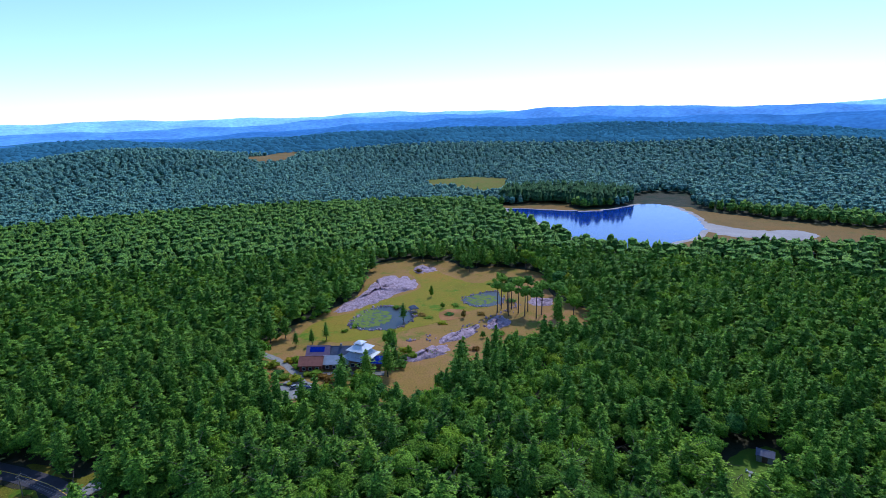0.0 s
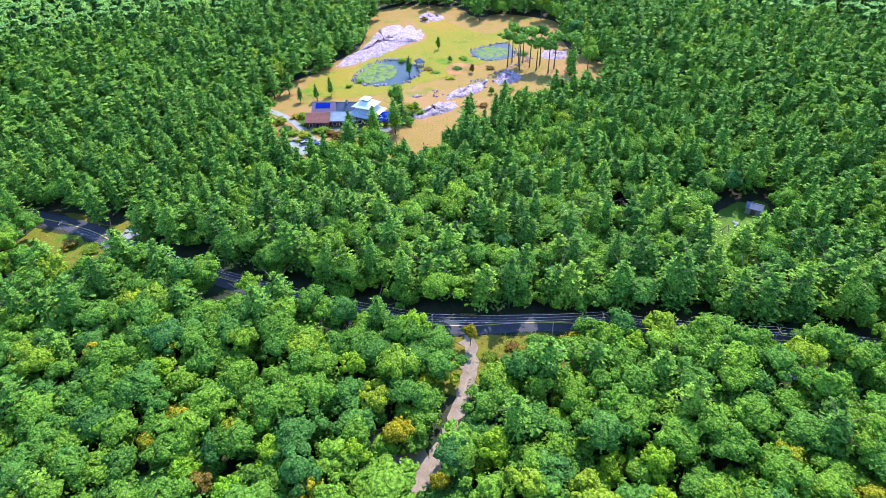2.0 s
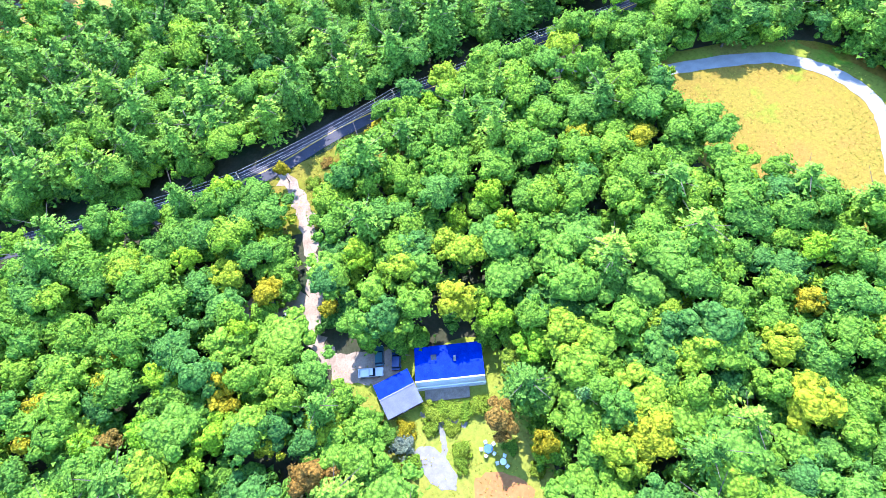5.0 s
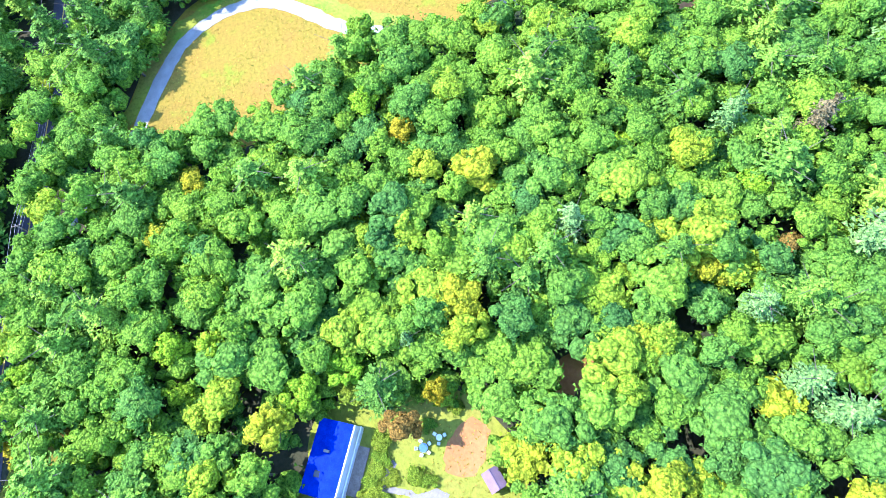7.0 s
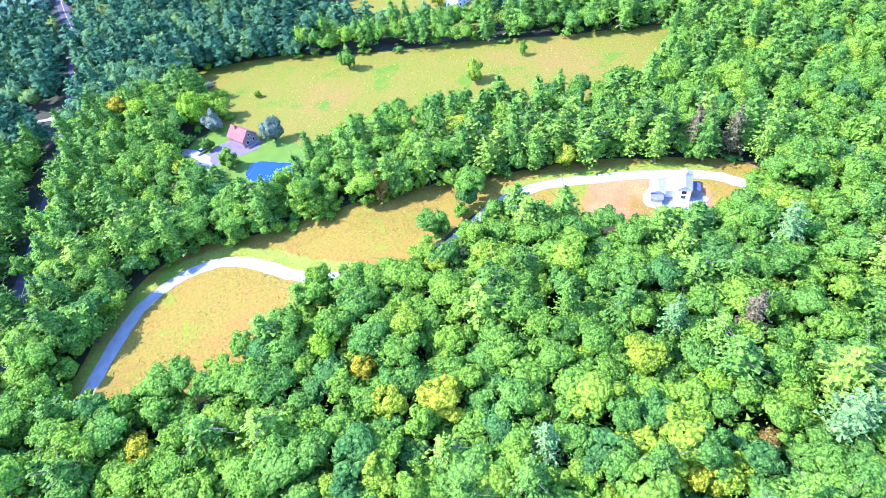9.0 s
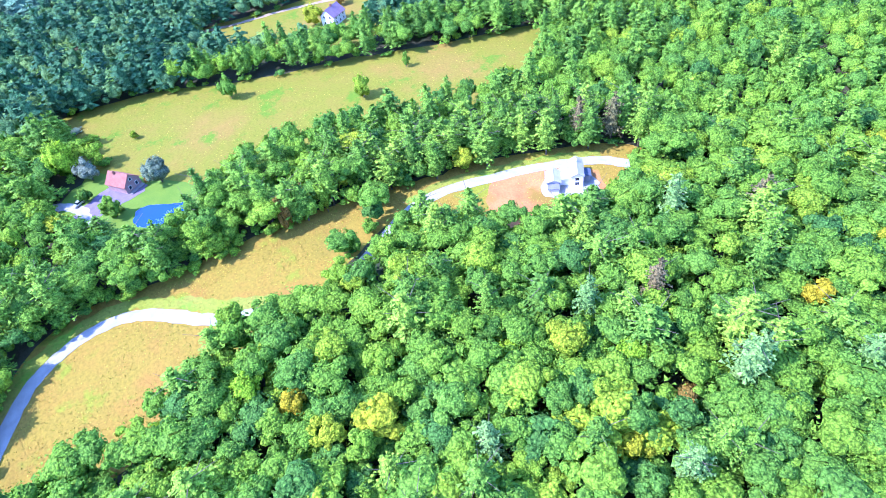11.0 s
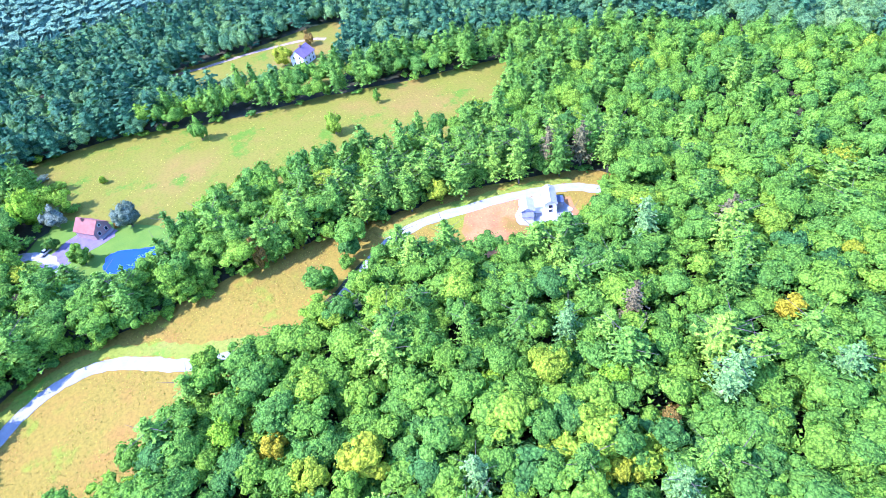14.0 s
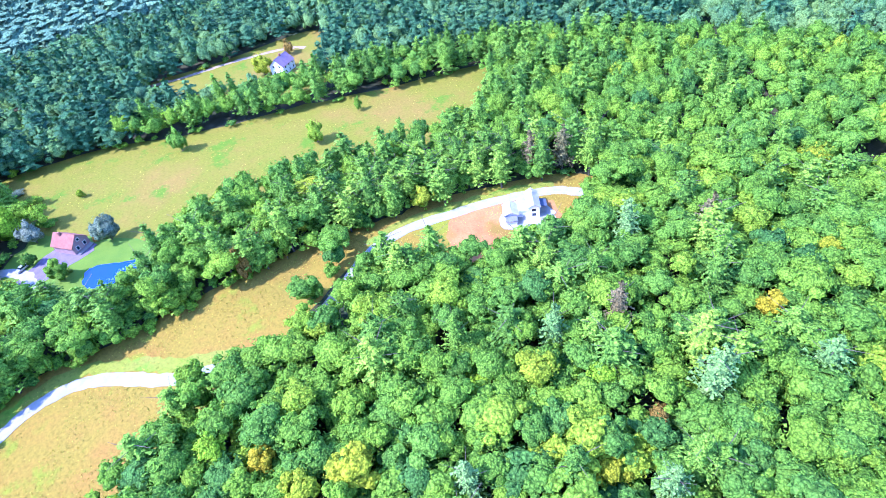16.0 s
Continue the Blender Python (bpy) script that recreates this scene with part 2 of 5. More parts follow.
dark_water = glossy("garden_pond_water", (0.006, 0.010, 0.012), 0.35)
glass_mat = glossy("window_glass", (0.02, 0.03, 0.05), 0.05)


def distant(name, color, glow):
    """Far land outshone by air: its haze is put into colour and glow."""
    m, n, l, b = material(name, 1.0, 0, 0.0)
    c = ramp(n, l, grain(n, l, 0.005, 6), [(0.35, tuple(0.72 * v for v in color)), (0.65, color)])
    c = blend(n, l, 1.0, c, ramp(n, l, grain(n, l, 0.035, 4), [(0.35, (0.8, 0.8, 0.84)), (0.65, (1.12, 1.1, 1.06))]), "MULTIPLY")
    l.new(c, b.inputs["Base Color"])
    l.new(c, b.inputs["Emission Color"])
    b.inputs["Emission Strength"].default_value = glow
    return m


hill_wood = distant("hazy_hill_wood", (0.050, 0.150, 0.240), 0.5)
hill_near = distant("haze_blue_near_hill", (0.055, 0.155, 0.37), 0.68)
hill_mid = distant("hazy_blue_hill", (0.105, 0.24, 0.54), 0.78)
hill_far = distant("haze_pale_far_hill", (0.22, 0.42, 0.74), 0.87)


# ---- mesh helpers ----
def mesh_np(name, verts, faces, mat, tone=None, normals=None):
    """A mesh from arrays; faces all have the same number of corners."""
    me = bpy.data.meshes.new(name)
    verts, faces = np.asarray(verts, np.float32), np.asarray(faces, np.int32)
    k = faces.shape[1]
    me.vertices.add(len(verts))
    me.vertices.foreach_set("co", verts.ravel())
    me.loops.add(faces.size)
    me.loops.foreach_set("vertex_index", faces.ravel())
    me.polygons.add(len(faces))
    me.polygons.foreach_set("loop_start", np.arange(0, faces.size, k, dtype=np.int32))
    me.update(calc_edges=True)
    if tone is not None:
        a = me.attributes.new("tone", "FLOAT", "POINT")
        a.data.foreach_set("value", np.asarray(tone, np.float32))
    if normals is not None:
        me.polygons.foreach_set("use_smooth", np.ones(len(faces), bool))
        me.normals_split_custom_set_from_vertices(normals)
    me.materials.append(mat)
    return me


def part(name, bm, mat, parent=None, label=""):
    """One bmesh or mesh as one object, under a thing if given."""
    if isinstance(bm, bmesh.types.BMesh):
        me = bpy.data.meshes.new(name)
        bmesh.ops.recalc_face_normals(bm, faces=bm.faces)
        bm.to_mesh(me)
        bm.free()
        me.materials.append(mat)
    else:
        me = bm
    ob = new(name, me)
    if parent is not None:
        ob.parent = parent
    return tagged(ob, label) if label else ob


def thing(name, m, label, category, group=""):
    ob = new(name)
    ob.matrix_world = m
    ob.empty_display_size = 0.5
    return tagged(ob, label, category, group)


def box(bm, x0, x1, y0, y1, z0, z1, m=None):
    r = bmesh.ops.create_cube(bm, size=1)["verts"]
    t = Matrix.Translation(((x0 + x1) / 2, (y0 + y1) / 2, (z0 + z1) / 2)) @ Matrix.Diagonal((x1 - x0, y1 - y0, z1 - z0, 1))
    bmesh.ops.transform(bm, matrix=(m or Matrix()) @ t, verts=r)
    return bm


def one_box(x0, x1, y0, y1, z0, z1, m=None, bevel=0.0):
    bm = box(bmesh.new(), x0, x1, y0, y1, z0, z1, m)
    if bevel:
        bmesh.ops.bevel(bm, geom=bm.edges[:], offset=bevel, segments=1, affect="EDGES")
    return bm


def rod(bm, a, b, r0, r1=None, seg=8):
    a, b = Vector(a), Vector(b)
    d = b - a
    m = Matrix.Translation((a + b) / 2) @ d.to_track_quat("Z", "Y").to_matrix().to_4x4()
    bmesh.ops.create_cone(bm, cap_ends=True, segments=seg, radius1=r0, radius2=r0 if r1 is None else r1, depth=d.length, matrix=m)
    return bm


def solid(rings, m=None):
    """A closed body through rings of points with the same count."""
    bm = bmesh.new()
    vs = [[bm.verts.new((m or Matrix()) @ Vector(p)) for p in r] for r in rings]
    n = len(rings[0])
    for a, b in zip(vs, vs[1:]):
        for i in range(n):
            bm.faces.new((a[i], a[(i + 1) % n], b[(i + 1) % n], b[i]))
    bm.faces.new(vs[0][::-1])
    bm.faces.new(vs[-1])
    return bm


def smooth_loop(pts, step=4, closed=True, wobble=0.0, seed=1):
    """Catmull-Rom through a few corner points, with a ragged edge."""
    rng = np.random.default_rng(seed)
    p = [np.array(q, float) for q in pts]
    n, out = len(p), []
    for i in range(n if closed else n - 1):
        a, b = p[(i - 1) % n] if closed or i else p[0], p[i]
        c, d = p[(i + 1) % n], p[(i + 2) % n] if closed or i + 2 < n else p[-1]
        for k in range(step):
            t = k / step
            out.append(0.5 * (2 * b + (c - a) * t + (2 * a - 5 * b + 4 * c - d) * t * t + (3 * b - a - 3 * c + d) * t ** 3))
    if not closed:
        out.append(p[-1])
    out = np.array(out)
    return out + rng.normal(0, wobble, out.shape) if wobble else out


def sheet(name, pts, z, mat, label, category, depth=0.04, step=5, wobble=0.6, seed=1, drape=False):
    """A patch of ground cover with a rim, a little above the ground."""
    loop = smooth_loop(pts, step, True, wobble, seed)
    n = len(loop)
    flat = delaunay_2d_cdt([Vector(q) for q in loop], [(k, (k + 1) % n) for k in range(n)], [], 1, 1e-4)
    verts = [(v.x, v.y, z + (float(lift(v.x, v.y)) if drape else 0.0)) for v in flat[0]]
    faces = [tuple(f) if (flat[0][f[1]] - flat[0][f[0]]).cross(flat[0][f[2]] - flat[0][f[0]]) > 0 else tuple(f[::-1]) for f in flat[2]]
    sides = {}
    for f in flat[2]:
        for a, b in zip(f, (*f[1:], f[0])):
            sides[(min(a, b), max(a, b))] = sides.get((min(a, b), max(a, b)), 0) + 1
    for (a, b), count in sides.items():
        if count == 1:
            k = len(verts)
            verts += [(*verts[a][:2], verts[a][2] - depth), (*verts[b][:2], verts[b][2] - depth)]
            faces.append((a, k, k + 1, b))
    me = bpy.data.meshes.new(name)
    me.from_pydata(verts, [], faces)
    me.materials.append(mat)
    return tagged(part(name, me, mat), label, category, kind="structure")


def ribbon(name, pts, width, z, mat, label, category, depth=0.08, step=6, wobble=0.0, parent=None, shift=0.0):
    line = smooth_loop(pts, step, False)
    tan = np.gradient(line, axis=0)
    tan /= np.linalg.norm(tan, axis=1)[:, None]
    nor = np.stack([-tan[:, 1], tan[:, 0]], 1)
    rng = np.random.default_rng(3)
    w = width / 2 + rng.normal(0, wobble, (len(line), 2)) if wobble else np.full((len(line), 2), width / 2)
    bm = bmesh.new()
    rows = []
    for c, n, (wa, wb) in zip(line, nor, w):
        c = c + n * shift
        a, b = c + n * wa, c - n * wb
        rows.append([bm.verts.new((*a, z - depth)), bm.verts.new((*a, z)), bm.verts.new((*b, z)), bm.verts.new((*b, z - depth))])
    for p, q in zip(rows, rows[1:]):
        for i in range(3):
            bm.faces.new((p[i], p[i + 1], q[i + 1], q[i]))
    ob = part(name, bm, mat, parent)
    return ob if parent else tagged(ob, label, category, kind="structure")


# ---- the lie of the land ----
ROAD = [(-420, 205), (-300, 190), (-200, 172), (-134, 154), (-105, 139), (-60, 121), (-28, 109), (0, 105), (29, 106), (79, 100), (130, 94), (200, 89), (273, 88), (330, 91), (391, 97), (458, 110), (560, 125)]
DRIVE_EAST = [(76, 99), (84, 88), (95, 76), (105, 70), (122, 61.5), (132, 54), (137, 44), (137.5, 34), (134, 26), (127, 18.5), (119, 11), (111, -2), (107, -14), (108, -28), (114, -42), (119, -55), (119, -67), (114, -81), (108, -95), (102, -105), (96, -113), (88, -118)]
TRACK = [(4, 103), (4, 96), (3, 87), (0, 75), (-4, 66), (-8, 58), (-9, 51), (-7, 44), (-2, 41)]
MEADOW = [(96, 62), (105, 69.5), (122, 65), (139, 52), (145, 36), (140, 19), (139, -10), (134, -40), (126, -50), (119, -36), (110, -6), (107, 6), (100, 18), (94, 41)]
HOUSE_FIELD = [(125, -50), (133, -50), (126, -62), (121, -80), (111, -99), (99, -117), (88, -123), (80, -104), (83, -84), (88, -72), (100, -62), (114, -50)]
HAY_FIELD = [(277, 31), (268, -10), (246, -40), (223, -90), (203, -125), (182, -166), (160, -146), (152, -132), (158, -92), (166, -70), (173, -52), (181, -30), (182, -12), (196, -2), (222, 18), (240, 24)]
HOUSE_LAWN = [(222, 14), (212, -4), (197, -14), (184, -10), (174, -2), (168, 6), (172, 18), (180, 27), (190, 37), (200, 41), (212, 38), (222, 26)]
FAR_FIELD = [(322, -48), (314, -89), (309, -140), (290, -140), (270, -128), (246, -112), (240, -98), (252, -84), (268, -64), (284, -46)]
CLEARING = [(-64, 194), (-76, 204), (-84, 236), (-90, 255), (-85, 280), (-76, 291), (-68, 306), (-54, 338), (-53, 372), (-53, 415), (-29, 430), (1, 420), (14, 396), (35, 402), (66, 384), (64, 333), (84, 297), (76, 272), (48, 252), (26, 240), (6, 226), (-6, 196), (-15, 184), (-22, 202), (-34, 208), (-50, 202)]
BENCH_LAWN = [(75, 124), (90, 135), (107, 153), (110, 164), (99, 164), (84, 150)]
YARD = [(-8, 46), (0, 44.5), (6, 41), (19, 34.5), (21, 27), (17, 10), (9, 2), (-4, 1), (-8, 16), (-7, 30)]
POND = [(81, 682), (121, 669), (153, 658), (187, 654), (228, 682), (262, 706), (283, 688), (285, 637), (278, 592), (264, 550), (250, 520), (214, 484), (165, 456), (132, 482), (114, 535), (98, 610)]
MARSH = [(66, 700), (131, 730), (162, 718), (166, 668), (233, 688), (270, 776), (303, 803), (352, 780), (304, 664), (340, 600), (383, 552), (440, 512), (356, 432), (290, 440), (235, 446), (165, 438), (118, 468), (95, 540), (66, 640)]
ROAD_GAP = [(-3, 88), (8, 84), (20, 90), (33, 95), (33, 104), (-3, 104)]
ROAD_GAP_WEST = [(-142, 136), (-104, 122), (-98, 138), (-108, 148), (-102, 160), (-112, 160), (-118, 150), (-140, 158)]
ROAD_GAP_MID = [(-72, 110), (-56, 105), (-52, 118), (-68, 126)]
NORTH_FIELD = [(-28, 900), (-30, 960), (46, 1006), (108, 970), (90, 815), (58, 790), (20, 850)]
WEST_FIELD = [(-464, 1306), (-452, 1500), (-384, 1490), (-355, 1240), (-413, 1190)]
PATH_EAST = [(14, -10), (18, -15), (21, -22), (15, -22), (11, -14)]
# kept free of trees so the camera sees the small pond
POND_GAP = [(186, 22), (186, -8), (176, -10), (164, -4), (160, 6), (164, 18), (172, 24)]
FAR_ROAD_YARD = [(266, 90), (282, 90), (292, 116), (280, 120)]
OPEN = [MEADOW, HOUSE_FIELD, HAY_FIELD, HOUSE_LAWN, FAR_FIELD, CLEARING, BENCH_LAWN, YARD, MARSH, ROAD_GAP, ROAD_GAP_WEST, ROAD_GAP_MID, NORTH_FIELD, WEST_FIELD, PATH_EAST, FAR_ROAD_YARD, POND_GAP]


def inside(poly, x, y):
    hit = np.zeros(x.shape, bool)
    for (ax, ay), (bx, by) in zip(poly, poly[1:] + poly[:1]):
        hit ^= ((ay > y) != (by > y)) & (x < (bx - ax) * (y - ay) / ((by - ay) or 1e-9) + ax)
    return hit


def near_line(line, x, y):
    best = np.full(x.shape, 1e9)
    for (ax, ay), (bx, by) in zip(line, line[1:]):
        dx, dy = bx - ax, by - ay
        t = np.clip(((x - ax) * dx + (y - ay) * dy) / (dx * dx + dy * dy), 0, 1)
        best = np.minimum(best, np.hypot(x - ax - t * dx, y - ay - t * dy))
    return best


def lift(x, y):
    """Height of the ground: level near by, rolling further off."""
    r = np.hypot(x, y)
    s = np.clip((r - 720) / 700, 0, 1)
    s = s * s * (3 - 2 * s)
    h = 9 * np.sin(x / 210 + 1.3) * np.sin(y / 260 + 0.4) + 7 * np.sin(x / 131 + y / 173) + 10
    for cx, cy, rx, ry, top in ((-250, 1850, 620, 330, 52), (330, 1500, 380, 200, 30), (-700, 1250, 420, 220, 22), (900, 1300, 420, 260, 30), (250, 2500, 800, 260, 60), (1300, 2300, 700, 300, 52), (-1500, 2300, 700, 300, 24)):
        h = h + top * np.exp(-((x - cx) / rx) ** 2 - ((y - cy) / ry) ** 2)
    return h * s


def grow(poly, d):
    """The outline moved outwards by d metres."""
    q = np.array(poly, float)
    e = np.roll(q, -1, 0) - np.roll(q, 1, 0)
    n = np.column_stack([e[:, 1], -e[:, 0]]) / np.linalg.norm(e, axis=1)[:, None]
    area = np.sum(q[:, 0] * np.roll(q[:, 1], -1) - np.roll(q[:, 0], -1) * q[:, 1])
    return [tuple(v) for v in q + n * d * (1 if area > 0 else -1)]


# One sheet of ground out to the hills
rings = np.array([0, 60, 140, 250, 400, 560, 720, 800, 880, 960, 1050, 1150, 1260, 1380, 1500, 1640, 1800, 1980, 2180, 2400, 2650, 2950, 3300, 3700, 4200, 4900.0])
spokes = 180
ang = np.linspace(0, 2 * np.pi, spokes, endpoint=False)
gx, gy = np.outer(rings, np.sin(ang)), np.outer(rings, np.cos(ang))
gv = np.stack([gx, gy, lift(gx, gy)], -1).reshape(-1, 3)
gi = np.arange(len(rings) * spokes).reshape(len(rings), spokes)
gf = np.stack([gi[:-1], np.roll(gi, -1, 1)[:-1], np.roll(gi, -1, 1)[1:], gi[1:]], -1).reshape(-1, 4)
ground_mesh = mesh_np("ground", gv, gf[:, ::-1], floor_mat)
# far rings take treetop colour with haze put in, then the glowing hill tone
canopy_mat = two_scale("hazy_far_canopy", (0.08, 0.19, 0.15), (0.15, 0.29, 0.20), 0.02, 0.15, 0.95, bump=0.5, depth=3.0)
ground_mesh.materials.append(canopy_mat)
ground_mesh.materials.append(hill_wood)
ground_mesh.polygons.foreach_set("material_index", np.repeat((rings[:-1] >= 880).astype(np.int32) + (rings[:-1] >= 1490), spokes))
tagged(new("ground", ground_mesh), "dark leaf-strewn forest floor, further out in haze-tinted canopy colour", "ground", kind="structure")


def ridge(name, dist, az0, az1, profile, mat, label):
    """A far range of hills: a long rounded bank with an uneven crest; profile gives azimuth and height."""
    az = np.linspace(az0, az1, 260)
    pa, ph = zip(*profile)
    crest = np.interp(az, pa, ph) + 6 * np.sin(az * 0.55 + dist) + 2.5 * np.sin(az * 1.3 + 1) + 0.8 * np.sin(az * 4.3) + 0.5 * np.sin(az * 11)
    v = []
    for k, (dr, hz) in enumerate(((-420, 0.0), (-260, 0.45), (-110, 0.82), (0, 1.0), (60, 0.9), (80, -0.2))):
        r = dist + dr
        v.append(np.stack([r * np.sin(np.radians(az)), r * np.cos(np.radians(az)), crest * hz], -1))
    v = np.concatenate(v)
    i = np.arange(6 * 260).reshape(6, 260)
    f = np.stack([i[:-1, :-1], i[:-1, 1:], i[1:, 1:], i[1:, :-1]], -1).reshape(-1, 4)
    me = mesh_np(name, v, f, mat)
    me.polygons.foreach_set("use_smooth", [True] * len(me.polygons))
    tagged(new(name, me), label, "hills", kind="structure")


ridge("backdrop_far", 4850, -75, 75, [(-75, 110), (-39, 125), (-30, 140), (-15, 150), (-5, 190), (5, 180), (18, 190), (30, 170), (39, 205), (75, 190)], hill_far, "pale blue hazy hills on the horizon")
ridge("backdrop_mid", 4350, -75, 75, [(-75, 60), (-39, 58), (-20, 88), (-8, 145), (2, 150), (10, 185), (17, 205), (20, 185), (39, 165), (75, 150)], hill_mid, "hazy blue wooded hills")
ridge("backdrop_near", 3600, -75, 75, [(-75, 20), (-39, 15), (-22, 40), (-10, 85), (0, 118), (12, 120), (25, 112), (39, 120), (75, 110)], hill_near, "wooded hills with deep blue haze put into colour and glow")

# ---- open ground ----
tagged(ribbon("road", ROAD, 6.8, 0.20, asphalt_mat, "", ""), "worn grey two-lane asphalt road through the woods", "road", kind="structure")
ribbon("centre_line", ROAD, 0.28, 0.206, paint_yellow, "", "", depth=0.004, parent=bpy.data.objects["road"])
ribbon("verge", ROAD, 9.0, 0.11, floor_mat, "sandy road verge with dry weeds", "verge", wobble=0.8)
sheet("meadow", grow(MEADOW, 4), 0.08, meadow_mat, "dry yellow meadow inside a bend of the drive", "meadow")
sheet("house_meadow", grow(HOUSE_FIELD, 4), 0.09, meadow_mat, "dry yellow and bare tan grass round the white house", "meadow")
sheet("hay_field", grow(HAY_FIELD, 4), 0.10, field_mat, "long yellow-green hay field between woods", "field")
sheet("house_lawn", HOUSE_LAWN, 0.06, green_mat, "bright green lawn by the red-roofed house", "lawn")
sheet("far_field", grow(FAR_FIELD, 4), 0.08, field_mat, "pale green field by the far farmhouse", "field")
sheet("clearing", grow(CLEARING, 4), 0.06, clearing_mat, "sandy clearing with dry grass round the estate", "clearing")
sheet("garden_lawn", [(-78, 272), (-70, 296), (-56, 306), (-45, 324), (-25, 341), (-17, 360), (-27, 397), (-12, 402), (5, 378), (20, 362), (34, 368), (40, 339), (30, 316), (14, 306), (3, 292), (-12, 284), (-27, 272), (-45, 264), (-62, 262)], 0.11, lawn_mat, "green and olive garden lawn with dry patches", "lawn")
sheet("bench_lawn", BENCH_LAWN, 0.08, green_mat, "small bright green lawn among pines", "lawn")
sheet("yard", grow(YARD, 1.5), 0.06, verge_mat, "patchy yellow-green yard behind the house", "yard")
sheet("road_corner", grow(ROAD_GAP, 4), 0.05, field_mat, "weedy bright green corner by the road", "verge")
sheet("road_corner_west", grow(ROAD_GAP_WEST, 4), 0.05, field_mat, "weedy verge by the road", "verge")
sheet("marsh", MARSH, 0.10, marsh_mat, "brown marsh grass round the pond", "marsh", wobble=1.5)
sheet("mud_bank", grow(POND, 6), 0.14, mud_mat, "pale dried mud along the pond's edge", "mud", wobble=1.6)
sheet("mud_flat", [(273, 569), (288, 545), (306, 526), (338, 524), (350, 501), (328, 483), (301, 480), (284, 490), (264, 505), (258, 535)], 0.15, mud_mat, "pale dried mud flat in the marsh", "mud", wobble=1.8)
tagged(sheet("water", POND, 0.18, water_mat, "blue pond with the sky's reflected blue put into its colour", "pond", wobble=2), kind="structure")
sheet("north_field", NORTH_FIELD, 8.0, field_mat, "distant pale green field", "field", depth=8, wobble=4)
sheet("west_field", WEST_FIELD, 5.0, marsh_mat, "distant tan field on a wooded slope", "field", depth=6, wobble=4, drape=True)
sheet("bare_patch", PATH_EAST, 0.06, sand_mat, "bare reddish soil between the trees", "soil")
ribbon("drive_east", DRIVE_EAST, 4.2, 0.16, gravel_mat, "pale gravel drive curving through the meadow", "drive", wobble=0.15)
ribbon("drive_verge", DRIVE_EAST[3:12], 4.6, 0.13, verge_mat, "bright green weedy verge outside the drive", "verge", wobble=0.5, shift=4.4)
ribbon("drive_verge_end", DRIVE_EAST[15:21], 3.4, 0.13, verge_mat, "bright green weedy verge below the pines", "verge", wobble=0.4, shift=3.7)
ribbon("track", TRACK, 3.6, 0.14, dirt_mat, "sandy dirt track to the house", "drive", wobble=0.5)
sheet("parking", [(-10, 50), (-6, 49), (2, 44.5), (5, 41), (-1, 38), (-5, 41), (-8, 45)], 0.11, dirt_mat, "dusty parking place by the garage", "drive")
sheet("bare_ground", [(-20, 72), (-10, 72), (-5, 62), (-8, 56), (-18, 60)], 0.09, dirt_mat, "bare ground beside the track", "soil")
sheet("house_soil", [(100, -70), (112, -82), (104, -100), (92, -108), (84, -98), (82, -78), (90, -68)], 0.12, sand_mat, "freshly graded tan soil by the white house", "soil")

# ---- woods ----
def unit(a):
    return a / np.maximum(np.linalg.norm(a, axis=1), 1e-6)[:, None]


def cards(p, n, size, rng, jitter=0.5, stretch=1.0, along=None, soft=None):
    """Small leaf clumps at p that face n; soft: the way the bough they sit on faces."""
    soft = n if soft is None else soft
    n = unit(unit(n) + rng.normal(0, jitter, n.shape))
    t = rng.normal(0, 1, n.shape) if along is None else along + rng.normal(0, 0.25, n.shape)
    t = unit(t - n * (t * n).sum(1)[:, None])
    b = np.cross(n, t)
    s = (size * rng.uniform(0.6, 1.35, len(p)))[:, None]
    v = np.stack([p - t * s * stretch, p + t * s * 0.6 * stretch - b * s * 0.8, p + t * s * 0.7 * stretch + b * s * 0.8], 1)
    facing = unit(0.62 * unit(soft) + 0.5 * n)
    return v.reshape(-1, 3), np.arange(len(p) * 3).reshape(-1, 3), np.repeat(facing, 3, axis=0)


def tube(lev, seg):
    f = []
    for i in range(lev):
        for j in range(seg):
            a, b, c, d = i * seg + j, (i + 1) * seg + j, (i + 1) * seg + (j + 1) % seg, i * seg + (j + 1) % seg
            f += [(a, b, c), (a, c, d)]
    return np.array(f)


def blob(c, r, rng, seg=5, lev=3):
    """A rough low ball, the dense middle of a clump."""
    v = []
    for i in range(lev + 1):
        th = math.pi * (0.004 + 0.992 * i / lev)
        for j in range(seg):
            a = 2 * math.pi * (j + 0.5 * (i % 2)) / seg
            q = r * rng.uniform(0.72, 1.18)
            v.append((c[0] + q * math.sin(th) * math.cos(a), c[1] + q * math.sin(th) * math.sin(a), c[2] + 0.85 * q * math.cos(th)))
    v = np.array(v)
    return v, tube(lev, seg), unit(v - np.array(c))


def join(pieces):
    vs, fs, ns, at = [], [], [], 0
    for v, f, n in pieces:
        vs.append(v)
        fs.append(f + at)
        ns.append(n)
        at += len(v)
    return np.concatenate(vs), np.concatenate(fs), np.concatenate(ns)


